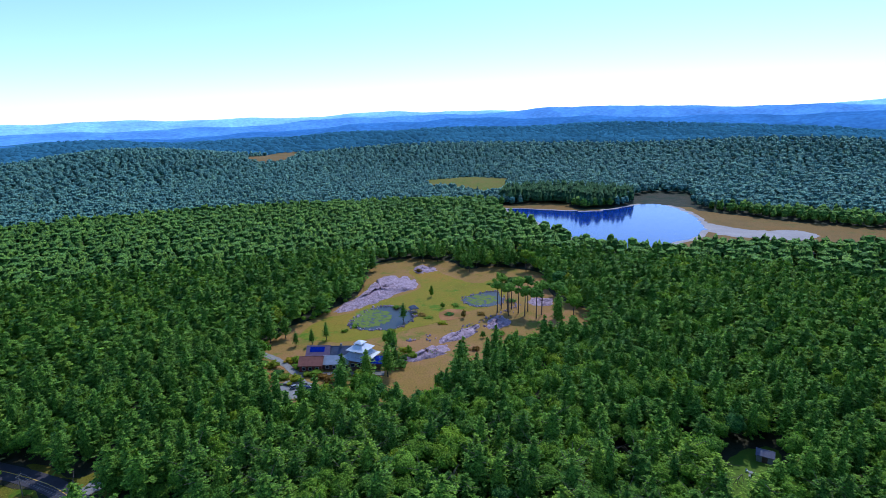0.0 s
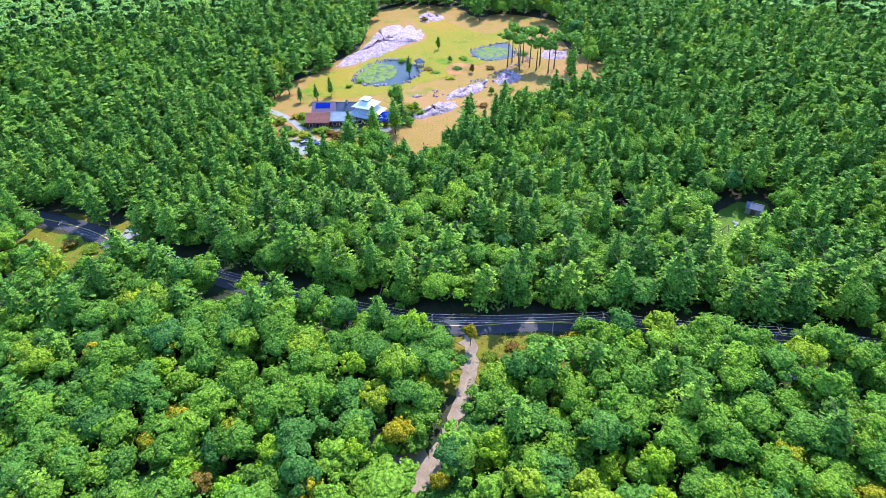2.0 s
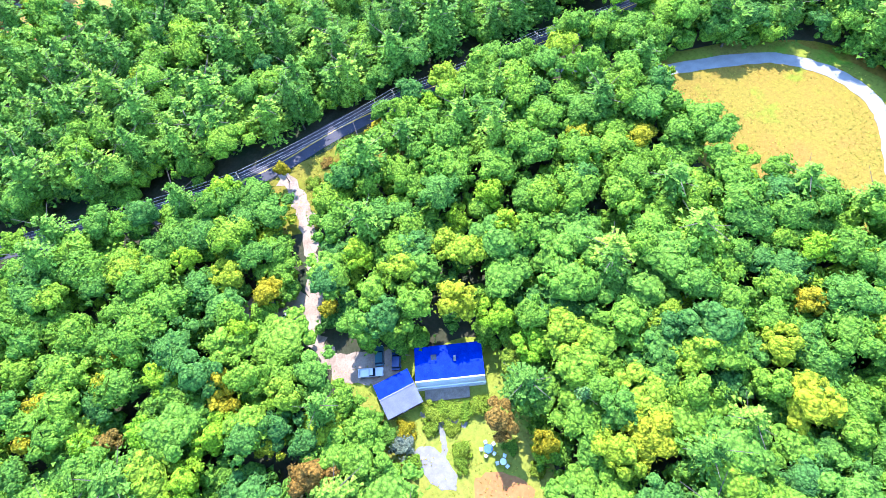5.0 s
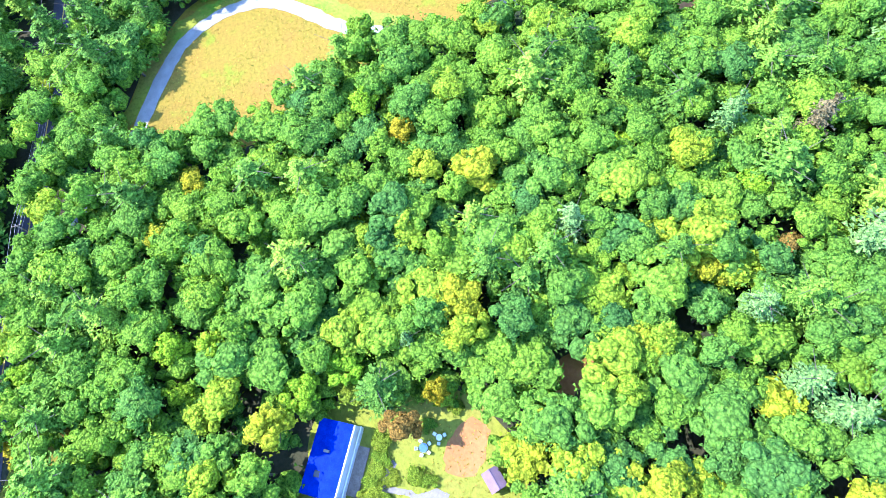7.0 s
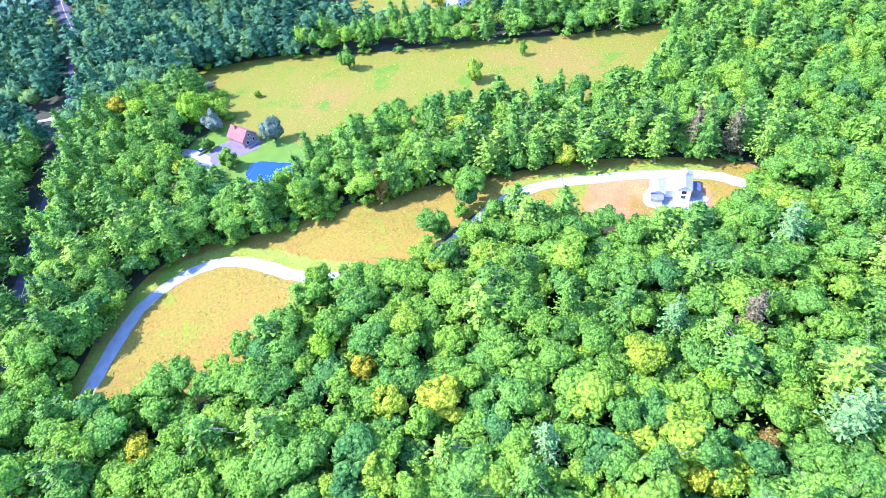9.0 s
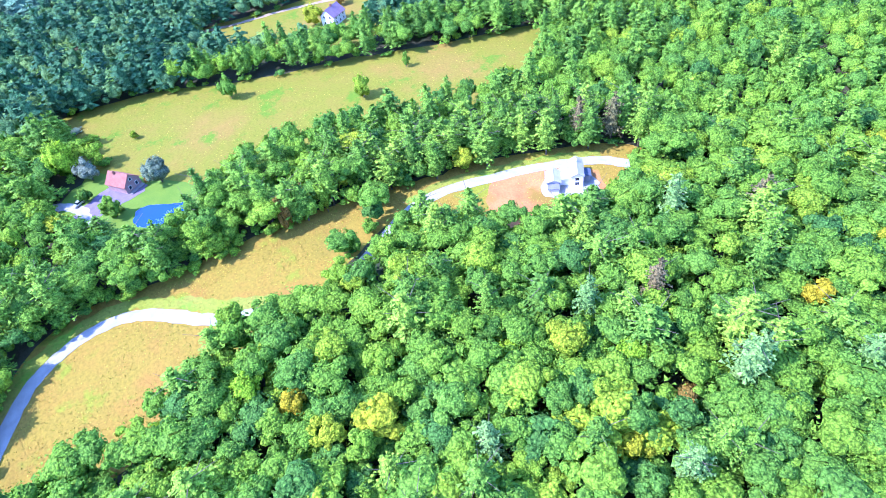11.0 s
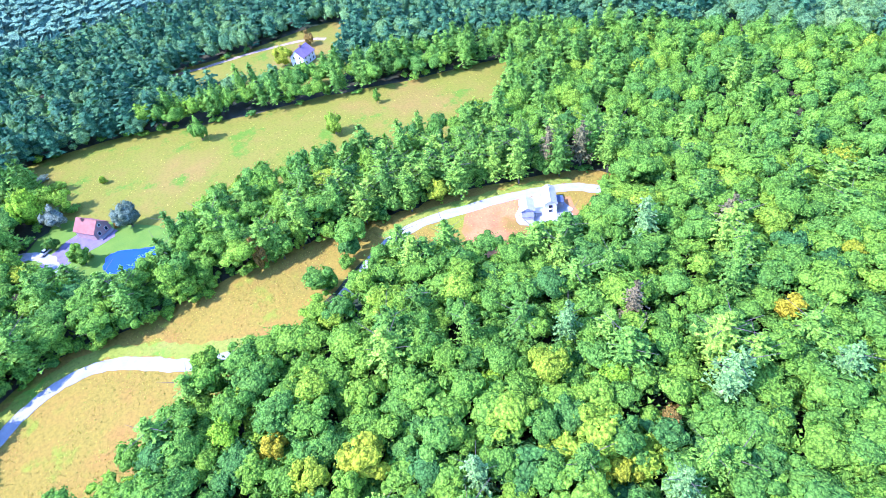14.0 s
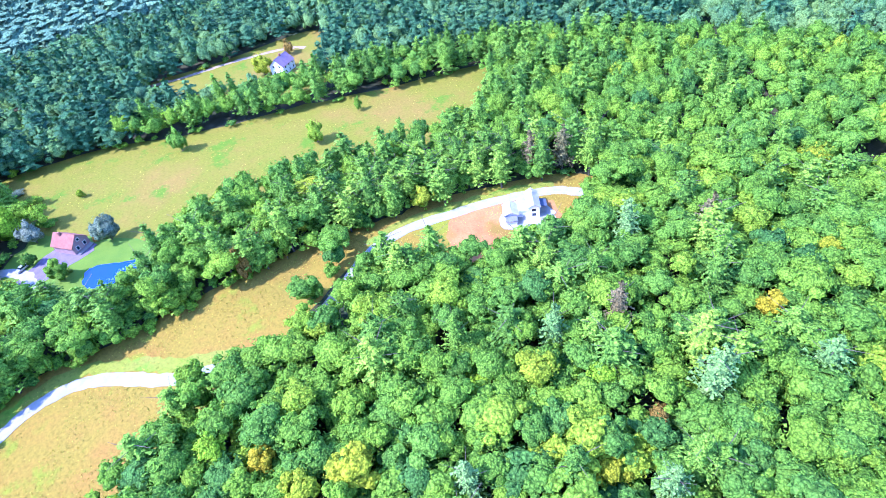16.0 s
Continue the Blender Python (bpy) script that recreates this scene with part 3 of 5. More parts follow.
def puff_crown(seed, lobes, count, size, seg=6, lev=4, sprays=0):
    """A broadleaf crown for a tree 14 m tall: rounded boughs, smaller sprays on them, and loose leaves."""
    rng = np.random.default_rng(seed)
    wide, flat = rng.uniform(0.82, 1.22), rng.uniform(0.8, 1.15)
    cs, rs = [(0, 0, 9.6)], [2.9]
    for i in range(lobes):
        a, up = i * 2.4 + rng.uniform(-0.5, 0.5), rng.uniform(-0.25, 1.0)
        d = 3.0 * math.sqrt(max(0.06, 1 - max(0, up) ** 2)) * rng.uniform(0.65, 1.25)
        cs.append((d * wide * math.cos(a), d / wide * math.sin(a), 8.8 + 3.3 * flat * up * rng.uniform(0.7, 1.1)))
        rs.append(rng.uniform(0.8, 1.55))
    grid = [(seg, lev)] * len(cs)
    for c, r in list(zip(cs, rs)):
        for k in range(sprays):
            u = rng.normal(0, 1, 3)
            u[2] = abs(u[2]) * 1.2 - 0.25
            u /= np.linalg.norm(u)
            cs.append(tuple(np.array(c) + u * r * rng.uniform(0.8, 1.05)))
            rs.append(rng.uniform(0.38, 0.8))
            grid.append((5, 3))
    pieces = []
    for c, r, (a, b) in zip(cs, rs, grid):
        v, f, n = blob(c, r, rng, a, b)
        pieces.append((v, f, unit(n + 0.55 * unit(v - np.array([0, 0, 7.0])))))
    cs, rs = np.array(cs), np.array(rs)
    pick = rng.choice(len(cs), count, p=rs ** 1.7 / (rs ** 1.7).sum())
    n = rng.normal(0, 1, (count, 3))
    n[:, 2] = np.abs(n[:, 2]) - 0.25
    n = unit(n)
    p = cs[pick] + n * (rs[pick] * rng.uniform(0.9, 1.25, count))[:, None]
    whole = unit(p - np.array([0, 0, 7.5]))
    pieces.append(cards(p, n + np.array([0, 0, 0.3]), size, rng, soft=0.7 * n + 0.6 * whole + np.array([0, 0, 0.2])))
    return join(pieces)


def pine_crown(seed, whorls, per, tufts, size, core=True):
    """A white pine 20 m tall: whorls of long uneven boughs, plumed with tufts of needles and upturned at the ends."""
    rng = np.random.default_rng(seed)
    p, n, along = [], [], []
    for i in range(whorls):
        u = min(1.0, max(0.0, (i + rng.uniform(-0.35, 0.35)) / (whorls - 1)))
        z = 4.5 + 14.7 * u
        reach = (3.9 * (1 - u) ** 0.62 * min(1.0, 0.72 + 1.2 * u) + 0.45) * rng.uniform(0.82, 1.15)
        for j in range(per if u < 0.8 else max(3, per - 2)):
            a = 2 * math.pi * (j + rng.uniform(-0.4, 0.4)) / per + i * 1.1
            out, rl = np.array([math.cos(a), math.sin(a), 0.0]), reach * rng.uniform(0.6, 1.25)
            rise = rng.uniform(0.0, 0.3)
            for k in range(tufts):
                q = (k + rng.uniform(0.1, 1.0)) / tufts
                side = np.array([-out[1], out[0], 0]) * rng.normal(0, 0.2) * rl * (0.35 + 0.65 * q)
                p.append(out * rl * q + side + np.array([0, 0, z + rise * rl * q * q - 0.12 * rl * q + rng.normal(0, 0.13)]))
                n.append(np.array([0, 0, 1.0]) + 0.3 * out)
                along.append(out + side * 0.6 + np.array([0, 0, 0.25]))
    for k in range(4):
        p.append(np.array([rng.normal(0, 0.2), rng.normal(0, 0.2), 19.2 + 0.25 * k]))
        n.append(np.array([0.7, 0.7, 0.2]))
        along.append(np.array([0, 0, 1.0]))
    pieces = [cards(np.array(p), np.array(n), size, rng, 0.35, 1.5, np.array(along), np.array(along) * 0.8 + np.array([0, 0, 0.6]))]
    if core:
        lv, seg = [(4.5, 0.5), (6.5, 2.1), (11, 1.7), (16, 0.9), (19.2, 0.15)], 6
        v = np.array([(r * math.cos(j * 1.047 + z) * rng.uniform(0.8, 1.2), r * math.sin(j * 1.047 + z), z) for z, r in lv for j in range(seg)])
        pieces.append((v, tube(len(lv) - 1, seg)[:, ::-1], unit(v * np.array([1, 1, 0]) + np.array([0, 0, 0.2]))))
    return join(pieces)


def tree_trunk(height, radius, limbs, seed):
    rng = random.Random(seed)
    bm = bmesh.new()
    rod(bm, (0, 0, -0.2), (0.1, 0.05, height * 0.5), radius, radius * 0.7, 7)
    rod(bm, (0.1, 0.05, height * 0.5), (0.0, 0.1, height), radius * 0.7, radius * 0.2, 6)
    for i in range(limbs):
        a, z = i * 2.4, height * rng.uniform(0.4, 0.85)
        d = height * 0.2 * rng.uniform(0.7, 1.2)
        rod(bm, (0, 0, z), (d * math.cos(a), d * math.sin(a), z + d * 0.7), radius * 0.35, radius * 0.1, 5)
    return bm


def scatter(r0, r1, gap, az0, az1, seed, clear=1.2, road=5.0):
    """Places of trees: a shaken triangular grid, away from open ground and roads."""
    rng = np.random.default_rng(seed)
    k = int(r1 / gap) + 2
    i, j = np.meshgrid(np.arange(-k, k), np.arange(int(-k * 1.16), int(k * 1.16)))
    x = (i + 0.5 * (j % 2)) * gap
    y = j * gap * 0.866
    x, y = (x + rng.uniform(-0.4, 0.4, x.shape) * gap).ravel(), (y + rng.uniform(-0.4, 0.4, y.shape) * gap).ravel()
    r, az = np.hypot(x, y), np.degrees(np.arctan2(x, y))
    ok = (r >= r0) & (r < r1) & (az >= az0) & (az < az1)
    x, y, r = x[ok], y[ok], r[ok]
    bad = np.zeros(x.shape, bool)
    for poly in OPEN:
        for dx, dy in ((0, 0), (clear, 0), (-clear, 0), (0, clear), (0, -clear)):
            bad |= inside(poly, x + dx, y + dy)
    bad |= near_line(ROAD, x, y) < np.where(x > 360, 6.5, np.where((x > 255) & (x < 300), 6.0, np.where(x > 150, 4.0, road)))
    bad |= near_line(DRIVE_EAST, x, y) < np.where(y > 72, 3.2, 4.5)
    bad |= near_line(TRACK, x, y) < 4.0
    return x[~bad], y[~bad]


def pine_share(x, y):
    """How much of the wood is pine: much north of the road, little round the house."""
    road_y = np.interp(x, [q[0] for q in ROAD], [q[1] for q in ROAD])
    s = np.where(y > road_y, 0.62, 0.07)
    s = np.where((x > 132) & (y < road_y), 0.4, s)
    s = np.where((x > 88) & (x < 150) & (y < -50) & (near_line(DRIVE_EAST, x, y) < 22) & (x * 0.55 + 55 - y > 150), 0.75, s)
    s = np.where((np.hypot(x, y) > 420) & (y > 300), 0.30, s)
    patch = np.sin(x / 47 + 1) * np.sin(y / 61 + 2)
    return np.clip(s + 0.18 * patch * (s > 0.2), 0, 1)


def plant(name, shapes, x, y, h, spread, rng, mat, label, base_h):
    """Many trees as one stretch of wood."""
    if not len(x):
        return None
    vs, fs, ts, ns, at = [], [], [], [], 0
    pick = rng.integers(0, len(shapes), len(x))
    z0 = lift(x, y)
    tone_all = np.clip(rng.normal(0.46, 0.19, len(x)), 0, 0.96)
    for k, (v, f, n) in enumerate(shapes):
        s = np.nonzero(pick == k)[0]
        if not len(s):
            continue
        a = rng.uniform(0, 6.283, len(s))
        c, d = np.cos(a)[:, None], np.sin(a)[:, None]
        w = spread[s][:, None]
        q = np.stack([(v[:, 0] * c - v[:, 1] * d) * w + x[s][:, None], (v[:, 0] * d + v[:, 1] * c) * w + y[s][:, None], v[:, 2] * (h[s] / base_h)[:, None] + z0[s][:, None]], -1)
        vs.append(q.reshape(-1, 3))
        fs.append((f[None] + (np.arange(len(s)) * len(v))[:, None, None]).reshape(-1, f.shape[1]) + at)
        ns.append(np.stack([n[:, 0] * c - n[:, 1] * d, n[:, 0] * d + n[:, 1] * c, n[:, 2] + 0 * c], -1).reshape(-1, 3))
        ts.append(np.repeat(tone_all[s], len(v)))
        at += len(s) * len(v)
    me = mesh_np(name, np.concatenate(vs), np.concatenate(fs), mat, np.concatenate(ts), np.concatenate(ns))
    return tagged(new(name, me), label, "woods", kind="stuff")


def deep(shape, low):
    """The same crown drawn down to a height of low metres."""
    v, f, n = shape
    a, b = v[:, 2].min(), v[:, 2].max()
    v = v.copy()
    v[:, 2] = low + (v[:, 2] - a) * (b - low) / (b - a)
    return v, f, n


def dome(seed, pine):
    """A tree seen from far away: a small uneven dome or cone."""
    g = np.random.default_rng(seed)
    rows = ((4.0, 2.8), (9.5, 2.6), (15.0, 1.5)) if pine else ((4.0, 3.3), (9.0, 3.7), (12.3, 2.8))
    v = [(r * math.cos(j * 1.257 + i) * g.uniform(0.82, 1.14), r * math.sin(j * 1.257 + i) * g.uniform(0.82, 1.14), z + g.normal(0, 0.4)) for i, (z, r) in enumerate(rows) for j in range(5)]
    v.append((g.normal(0, 0.5), g.normal(0, 0.5), 18.6 if pine else 13.8))
    f = [tuple(t[::-1]) for t in tube(2, 5)] + [(10 + j, 10 + (j + 1) % 5, 15) for j in range(5)]
    v = np.array(v)
    return v, np.array(f), unit(v - np.array([0, 0, 6.0]))


broad_hi = [puff_crown(10 + k, 9 + k % 4, 240, 0.27, 6, 4, 1) for k in range(8)]
broad_wood = [puff_crown(20 + k, 8 + k % 3, 180, 0.32, 5, 3) for k in range(8)]
broad_mid = [deep(puff_crown(30 + k, 6 + k % 3, 110, 0.42, 5, 3), 4.6) for k in range(8)]
broad_low = [deep(puff_crown(40 + k, 4 + k % 2, 35, 0.6, 5, 3), 2.5) for k in range(8)]
pine_hi = [pine_crown(50 + k, 11, 7, 11, 0.36) for k in range(7)]
pine_mid = [pine_crown(70 + k, 10, 6, 6, 0.58) for k in range(6)]
pine_low = [pine_crown(80 + k, 8, 5, 4, 0.88) for k in range(6)]
broad_far = [dome(90 + k, False) for k in range(6)]
pine_far = [dome(100 + k, True) for k in range(6)]
broad_dot = [dome(110 + k, False) for k in range(5)]
pine_dot = [dome(120 + k, True) for k in range(5)]

leaf_lime_tree = leaf("bright_green_leaves", [(0.0, (0.27, 0.47, 0.022)), (1.0, (0.36, 0.49, 0.022))], "object")

# Trees that stand out: kind, x, y, height, spread, leaves
rng = np.random.default_rng(5)
SPECIAL = [
    ("b", 79, 53, 11, 0.9, leaf_gold), ("b", 75, 55, 9, 0.7, leaf_gold), ("b", 75, 3, 12, 0.9, leaf_gold), ("f", 18, 10, 10, 0.65, leaf_gold),
    ("b", -3, 57, 9, 0.6, leaf_gold), ("b", 4, 98, 8, 0.5, leaf_gold), ("b", 25, -45, 12, 1.0, leaf_gold), ("b", 63, 19, 9, 0.7, leaf_rust),
    ("b", 73, -22, 9, 0.5, leaf_gold), ("b", -64, 64, 12, 0.8, leaf_gold), ("b", -46, 73, 11, 0.6, leaf_gold), ("b", -52, 56, 10, 0.7, leaf_rust),
    ("b", 30, 83, 9, 0.4, leaf_rust), ("b", 107, 145, 12, 0.8, leaf_rust), ("b", 23, -101, 13, 1.0, leaf_gold), ("b", 22, -128, 13, 0.9, leaf_gold),
    ("b", 25, -61, 11, 0.7, leaf_rust), ("p", 21, -74, 22, 1.35, leaf_pale), ("p", 53, -62, 19, 0.95, leaf_pale), ("p", 68, -45, 18, 0.9, leaf_pine),
    ("p", 15, -49, 18, 1.0, leaf_pale), ("p", 46, -76, 20, 0.9, leaf_brownpine), ("p", 58, -83, 18, 1.0, leaf_pine), ("p", 1, -50, 19, 1.1, leaf_pale),
    ("p", 8, -92, 19, 1.2, leaf_pale), ("p", 36, -100, 19, 1.1, leaf_pine), ("p", 70, -78, 18, 1.1, leaf_pine), ("p", 62, -102, 20, 1.2, leaf_pale), ("p", 48, -118, 19, 1.1, leaf_brownpine), ("p", -5, -53, 20, 1.2, leaf_pale), ("p", 41, -24, 17, 1.0, leaf_pale), ("p", 93, -126, 20, 1.1, leaf_pine), ("p", 101, -122, 19, 1.0, leaf_brownpine),
    ("p", 108, -114, 18, 0.9, leaf_brownpine), ("p", 112, -107, 18, 0.9, leaf_pine), ("f", 139, -21, 13, 0.7, leaf_rust), ("f", 144, -29, 12, 0.6, leaf_rust),
    ("f", 137, -34, 12, 0.65, leaf_broad), ("f", 136, -45, 5, 0.5, leaf_grey), ("f", 199, 9, 3, 0.35, leaf_rust), ("f", 196, 5, 11, 1.2, leaf_grey),
    ("f", 236, -36, 12, 0.9, leaf_broad), ("f", 192, -78, 11, 0.95, leaf_broad), ("f", 200, -104, 7, 0.5, leaf_broad), ("f", 236, 6, 4, 0.45, leaf_broad),
    ("b", 62, 42, 15, 1.25, leaf_broad), ("b", 27, 50, 14, 1.25, leaf_broad), ("b", 13, 18, 12, 0.85, leaf_rust), ("p", 28, 13, 13, 0.7, leaf_pale),
    ("b", 12.0, 45.2, 15, 1.2, leaf_broad), ("b", 19.2, 41.0, 15.5, 1.25, leaf_broad), ("b", 24.5, 34.5, 12, 1.0, leaf_lime_tree), ("b", 5.4, 46.8, 14, 1.15, leaf_broad), ("b", 0.5, 48.5, 13, 1.0, leaf_broad), ("b", -12, 45, 12, 1.2, leaf_broad), ("b", -9.5, 37.5, 10, 1.0, leaf_broad), ("b", -9, 31, 10, 1.1, leaf_broad), ("b", -12, 26, 11, 1.2, leaf_broad),
    ("b", 89, 70, 15, 1.2, leaf_broad), ("b", 82, 77, 15, 1.2, leaf_broad), ("b", 75, 84, 15, 1.2, leaf_broad), ("b", 69, 92, 14, 1.2, leaf_broad), ("b", 92, 62, 14, 1.1, leaf_broad), ("b", 52, 97, 13, 1.1, leaf_broad), ("b", 42, 98, 13, 1.1, leaf_broad), ("b", 61, 95, 13, 1.1, leaf_broad),
    ("p", -86, 122, 18, 1.4, leaf_pine), ("b", -57, 112.5, 13, 1.0, leaf_broad), ("p", -48, 108.5, 17, 1.3, leaf_pine), ("b", -39, 105.5, 14, 1.1, leaf_broad), ("b", -29, 102, 14, 1.1, leaf_broad), ("p", -20, 100, 16, 1.2, leaf_pine), ("b", -11, 98, 13, 1.0, leaf_lime_tree), ("b", 33, 98.5, 10, 0.9, leaf_broad), ("b", -78, 118, 14, 1.2, leaf_broad), ("b", -94, 127, 13, 1.1, leaf_broad), ("b", 30, 40, 14, 1.5, leaf_broad), ("b", 34, 47, 15, 1.5, leaf_broad), ("b", 48, 38, 15, 1.5, leaf_broad), ("b", 44, 20, 14, 1.4, leaf_broad), ("b", -24, 60, 13, 1.4, leaf_broad), ("b", 28, 26, 10, 1.1, leaf_lime_tree),
    ("f", 276, -96, 12, 1.3, leaf_broad), ("f", 290, -118, 9, 0.8, leaf_rust), ("f", 205, 30, 6, 0.6, leaf_broad), ("p", 183, 36, 12, 1.0, leaf_pine), ("f", 187, 23, 9, 1.0, leaf_broad), ("p", 173, 27, 12, 1.3, leaf_pine), ("f", 225, 32, 17, 1.4, leaf_lime_tree), ("f", 218, 26, 10, 1.05, leaf_grey), ("b", 237, 53, 16, 1.3, leaf_lime_tree), ("b", 246, 62, 15, 1.2, leaf_gold),
    ("p", -24, 291, 11, 0.8, leaf_pine), ("p", -90, 262, 16, 1.2, leaf_pine), ("p", -84, 268, 13, 1.0, leaf_pine), ("p", -24, 232, 14, 0.9, leaf_pine), ("p", -34, 214, 17, 1.2, leaf_pine), ("p", -44, 212, 16, 1.1, leaf_pine), ("p", -26, 222, 17, 1.2, leaf_pine), ("p", 40, 404, 21, 1.3, leaf_pine), ("p", 24, 404, 20, 1.2, leaf_pine), ("p", 10, 408, 22, 1.3, leaf_pine), ("p", 18, 392, 20, 1.1, leaf_pine), ("p", -6, 422, 20, 1.3, leaf_pine), ("p", -18, 426, 21, 1.2, leaf_pine), ("b", 60, 392, 18, 1.4, leaf_broad), ("b", 72, 336, 17, 1.5, leaf_broad), ("f", -2, 312, 4, 0.3, leaf_broad), ("f", 10, 294, 6, 0.4, leaf_rust), ("f", -9, 334, 8, 0.4, leaf_broad),
    ("f", 19, 265, 4, 0.4, leaf_broad), ("f", -27, 250, 11, 0.9, leaf_broad), ("p", -76, 258, 8, 0.6, leaf_pine), ("p", -68, 259, 9, 0.6, leaf_pine),
    ("p", -62, 265, 10, 0.65, leaf_pine), ("f", -18, 245, 5, 0.5, leaf_broad), ("p", 60, 278, 21, 1.2, leaf_pine), ("b", 70, 284, 19, 1.3, leaf_broad),
]
PINES_BARE = [(30, 303), (33, 309), (36, 303), (39, 308), (42, 301), (45, 296), (36, 297), (48, 304), (51, 292), (55, 298), (62, 290), (66, 296)]
keep_off = np.array([(s[1], s[2], 3.2 * s[4]) for s in SPECIAL])


def not_on_special(x, y):
    d = np.hypot(x[:, None] - keep_off[None, :, 0], y[:, None] - keep_off[None, :, 1])
    return ~(d < keep_off[None, :, 2] + 0.8).any(1)


trunk_broad = part("trunk", tree_trunk(11.5, 0.24, 4, 1), bark)
trunk_pine = part("trunk", tree_trunk(19.5, 0.24, 5, 2), bark)
trunk_meshes = {"b": trunk_broad.data, "f": trunk_broad.data, "p": trunk_pine.data}
for o in (trunk_broad, trunk_pine):
    bpy.data.objects.remove(o)
crown_meshes = {}


def crown_mesh(kind, k, mat):
    key = (kind, k, mat.name)
    if key not in crown_meshes:
        v, f, n = (pine_hi if kind == "p" else broad_hi)[k]
        if kind == "f":  # grown in the open: leaves almost down to the grass
            v = v.copy()
            low = v[:, 2].min()
            v[:, 2] = 1.0 + (v[:, 2] - low) * 13.0 / (v[:, 2].max() - low)
        crown_meshes[key] = mesh_np("crown", v, f, mat, None, n)
    return crown_meshes[key]


WORDS = {"bright_green_leaves": "bright yellow-green broadleaf tree beside the yard", "broad_leaves": "green broadleaf tree with a full domed crown", "pine_needles": "tall dark green white pine with layered branches",
         "yellowing_leaves": "broadleaf tree turning bright yellow", "rusty_leaves": "broadleaf tree with brownish orange leaves",
         "silvery_leaves": "small tree with silvery grey foliage", "pale_pine_needles": "pale silvery green white pine with feathery branches",
         "browning_pine_needles": "pine with browning needles at the wood's edge"}


def tree(kind, x, y, h, spread, mat, k, turn, group):
    base = 20.0 if kind == "p" else 14.0
    ob = thing("pine_tree" if kind == "p" else "broadleaf_tree", Matrix.Translation((x, y, 0)) @ Matrix.Rotation(turn, 4, "Z") @ Matrix.Diagonal((spread, spread, h / base, 1)), WORDS[mat.name], "tree", group)
    part("trunk", trunk_meshes[kind], bark, ob)
    part("crown", crown_mesh(kind, k, mat), mat, ob)


TURNING = [(88, 30, leaf_lime_tree), (66, 60, leaf_gold), (58, 66, leaf_rust), (84, 10, leaf_lime_tree), (40, 60, leaf_lime_tree), (56, -40, leaf_lime_tree), (38, -60, leaf_lime_tree), (-30, 50, leaf_gold), (-40, 40, leaf_lime_tree), (-70, 84, leaf_lime_tree), (-90, 90, leaf_gold), (-24, 84, leaf_lime_tree), (44, 92, leaf_lime_tree), (-20, 28, leaf_rust)]
FRESH = [(-38, 62), (-30, 69), (-21, 61), (-13, 67), (-44, 52), (-33, 45), (-25, 38), (-12, 48), (-48, 67), (-55, 58), (8, 63), (21, 67), (31, 60), (-60, 70), (-40, 34), (38, 50), (-18, 75), (46, 62), (-28, 54), (-50, 42)]
TURNING += [(x, y, (leaf_lime_tree, leaf_broad, leaf_lime_tree, leaf_gold, leaf_lime_tree)[i % 5]) for i, (x, y) in enumerate(FRESH)
            if min(near_line(TRACK, np.array([x]), np.array([y]))[0], near_line(ROAD, np.array([x]), np.array([y]))[0]) > 6.5]
SPECIAL += [("b", x, y, 10 + (i * 3) % 5, 0.75 + 0.07 * (i % 5), m) for i, (x, y, m) in enumerate(TURNING)]
keep_off = np.array([(q[1], q[2], 3.2 * q[4]) for q in SPECIAL])
for i, (kind, x, y, h, spread, mat) in enumerate(SPECIAL):
    tree(kind, x, y, h, spread, mat, i % 6, i * 1.7, "trees that stand out")

# The wood round the camera: nearest trees one by one, the rest as stretches
x, y = scatter(0, 165, 6.4, -181, 181, 11, 1.2, 4.8)
az = np.degrees(np.arctan2(x, y))
ok = not_on_special(x, y) & (((az > -75) & (az < 178)) | (np.hypot(x, y) < 85))
x, y = x[ok], y[ok]
isp = rng.random(len(x)) < pine_share(x, y)
hb = rng.uniform(10.5, 16.0, len(x)) * np.where(rng.random(len(x)) < 0.15, 0.75, 1)
hp = rng.uniform(14.0, 20.5, len(x))
h = np.where(isp, hp, hb)
sp = np.where(isp, rng.uniform(1.05, 1.6, len(x)), rng.uniform(0.9, 1.62, len(x)))
# broadleaf trees lowered by track and yard so the camera sees over them
soft = (near_line(TRACK, x, y) < 9) | inside([(-16, 60), (14, 50), (30, 36), (26, 0), (-14, -8)], x, y)
h = np.where(soft & ~isp, h * 0.72, h)
road_y = np.interp(x, [q[0] for q in ROAD], [q[1] for q in ROAD])
r = np.hypot(x, y)
single = np.zeros(len(x), bool)
for flag in (True, False):
    s = np.nonzero(isp == flag)[0]
    single[s[np.argsort(r[s])][:270]] = True
for i in np.nonzero(single)[0]:
    tree("p" if isp[i] else "b", x[i], y[i], h[i], sp[i], leaf_pine if isp[i] else leaf_broad, i % (6 if isp[i] else 8), (i * 2.39) % 6.28, "pines of the wood" if isp[i] else "broadleaf trees of the wood")
s = ~single & ~isp
plant("broadleaf_wood", broad_wood, x[s], y[s], h[s], sp[s], rng, leaf_broad_wood, "dense green broadleaf wood with domed crowns", 14.0)
s = ~single & isp
plant("pine_wood", pine_hi, x[s], y[s], h[s], sp[s], rng, leaf_pine_wood, "dense dark green pine wood", 20.0)

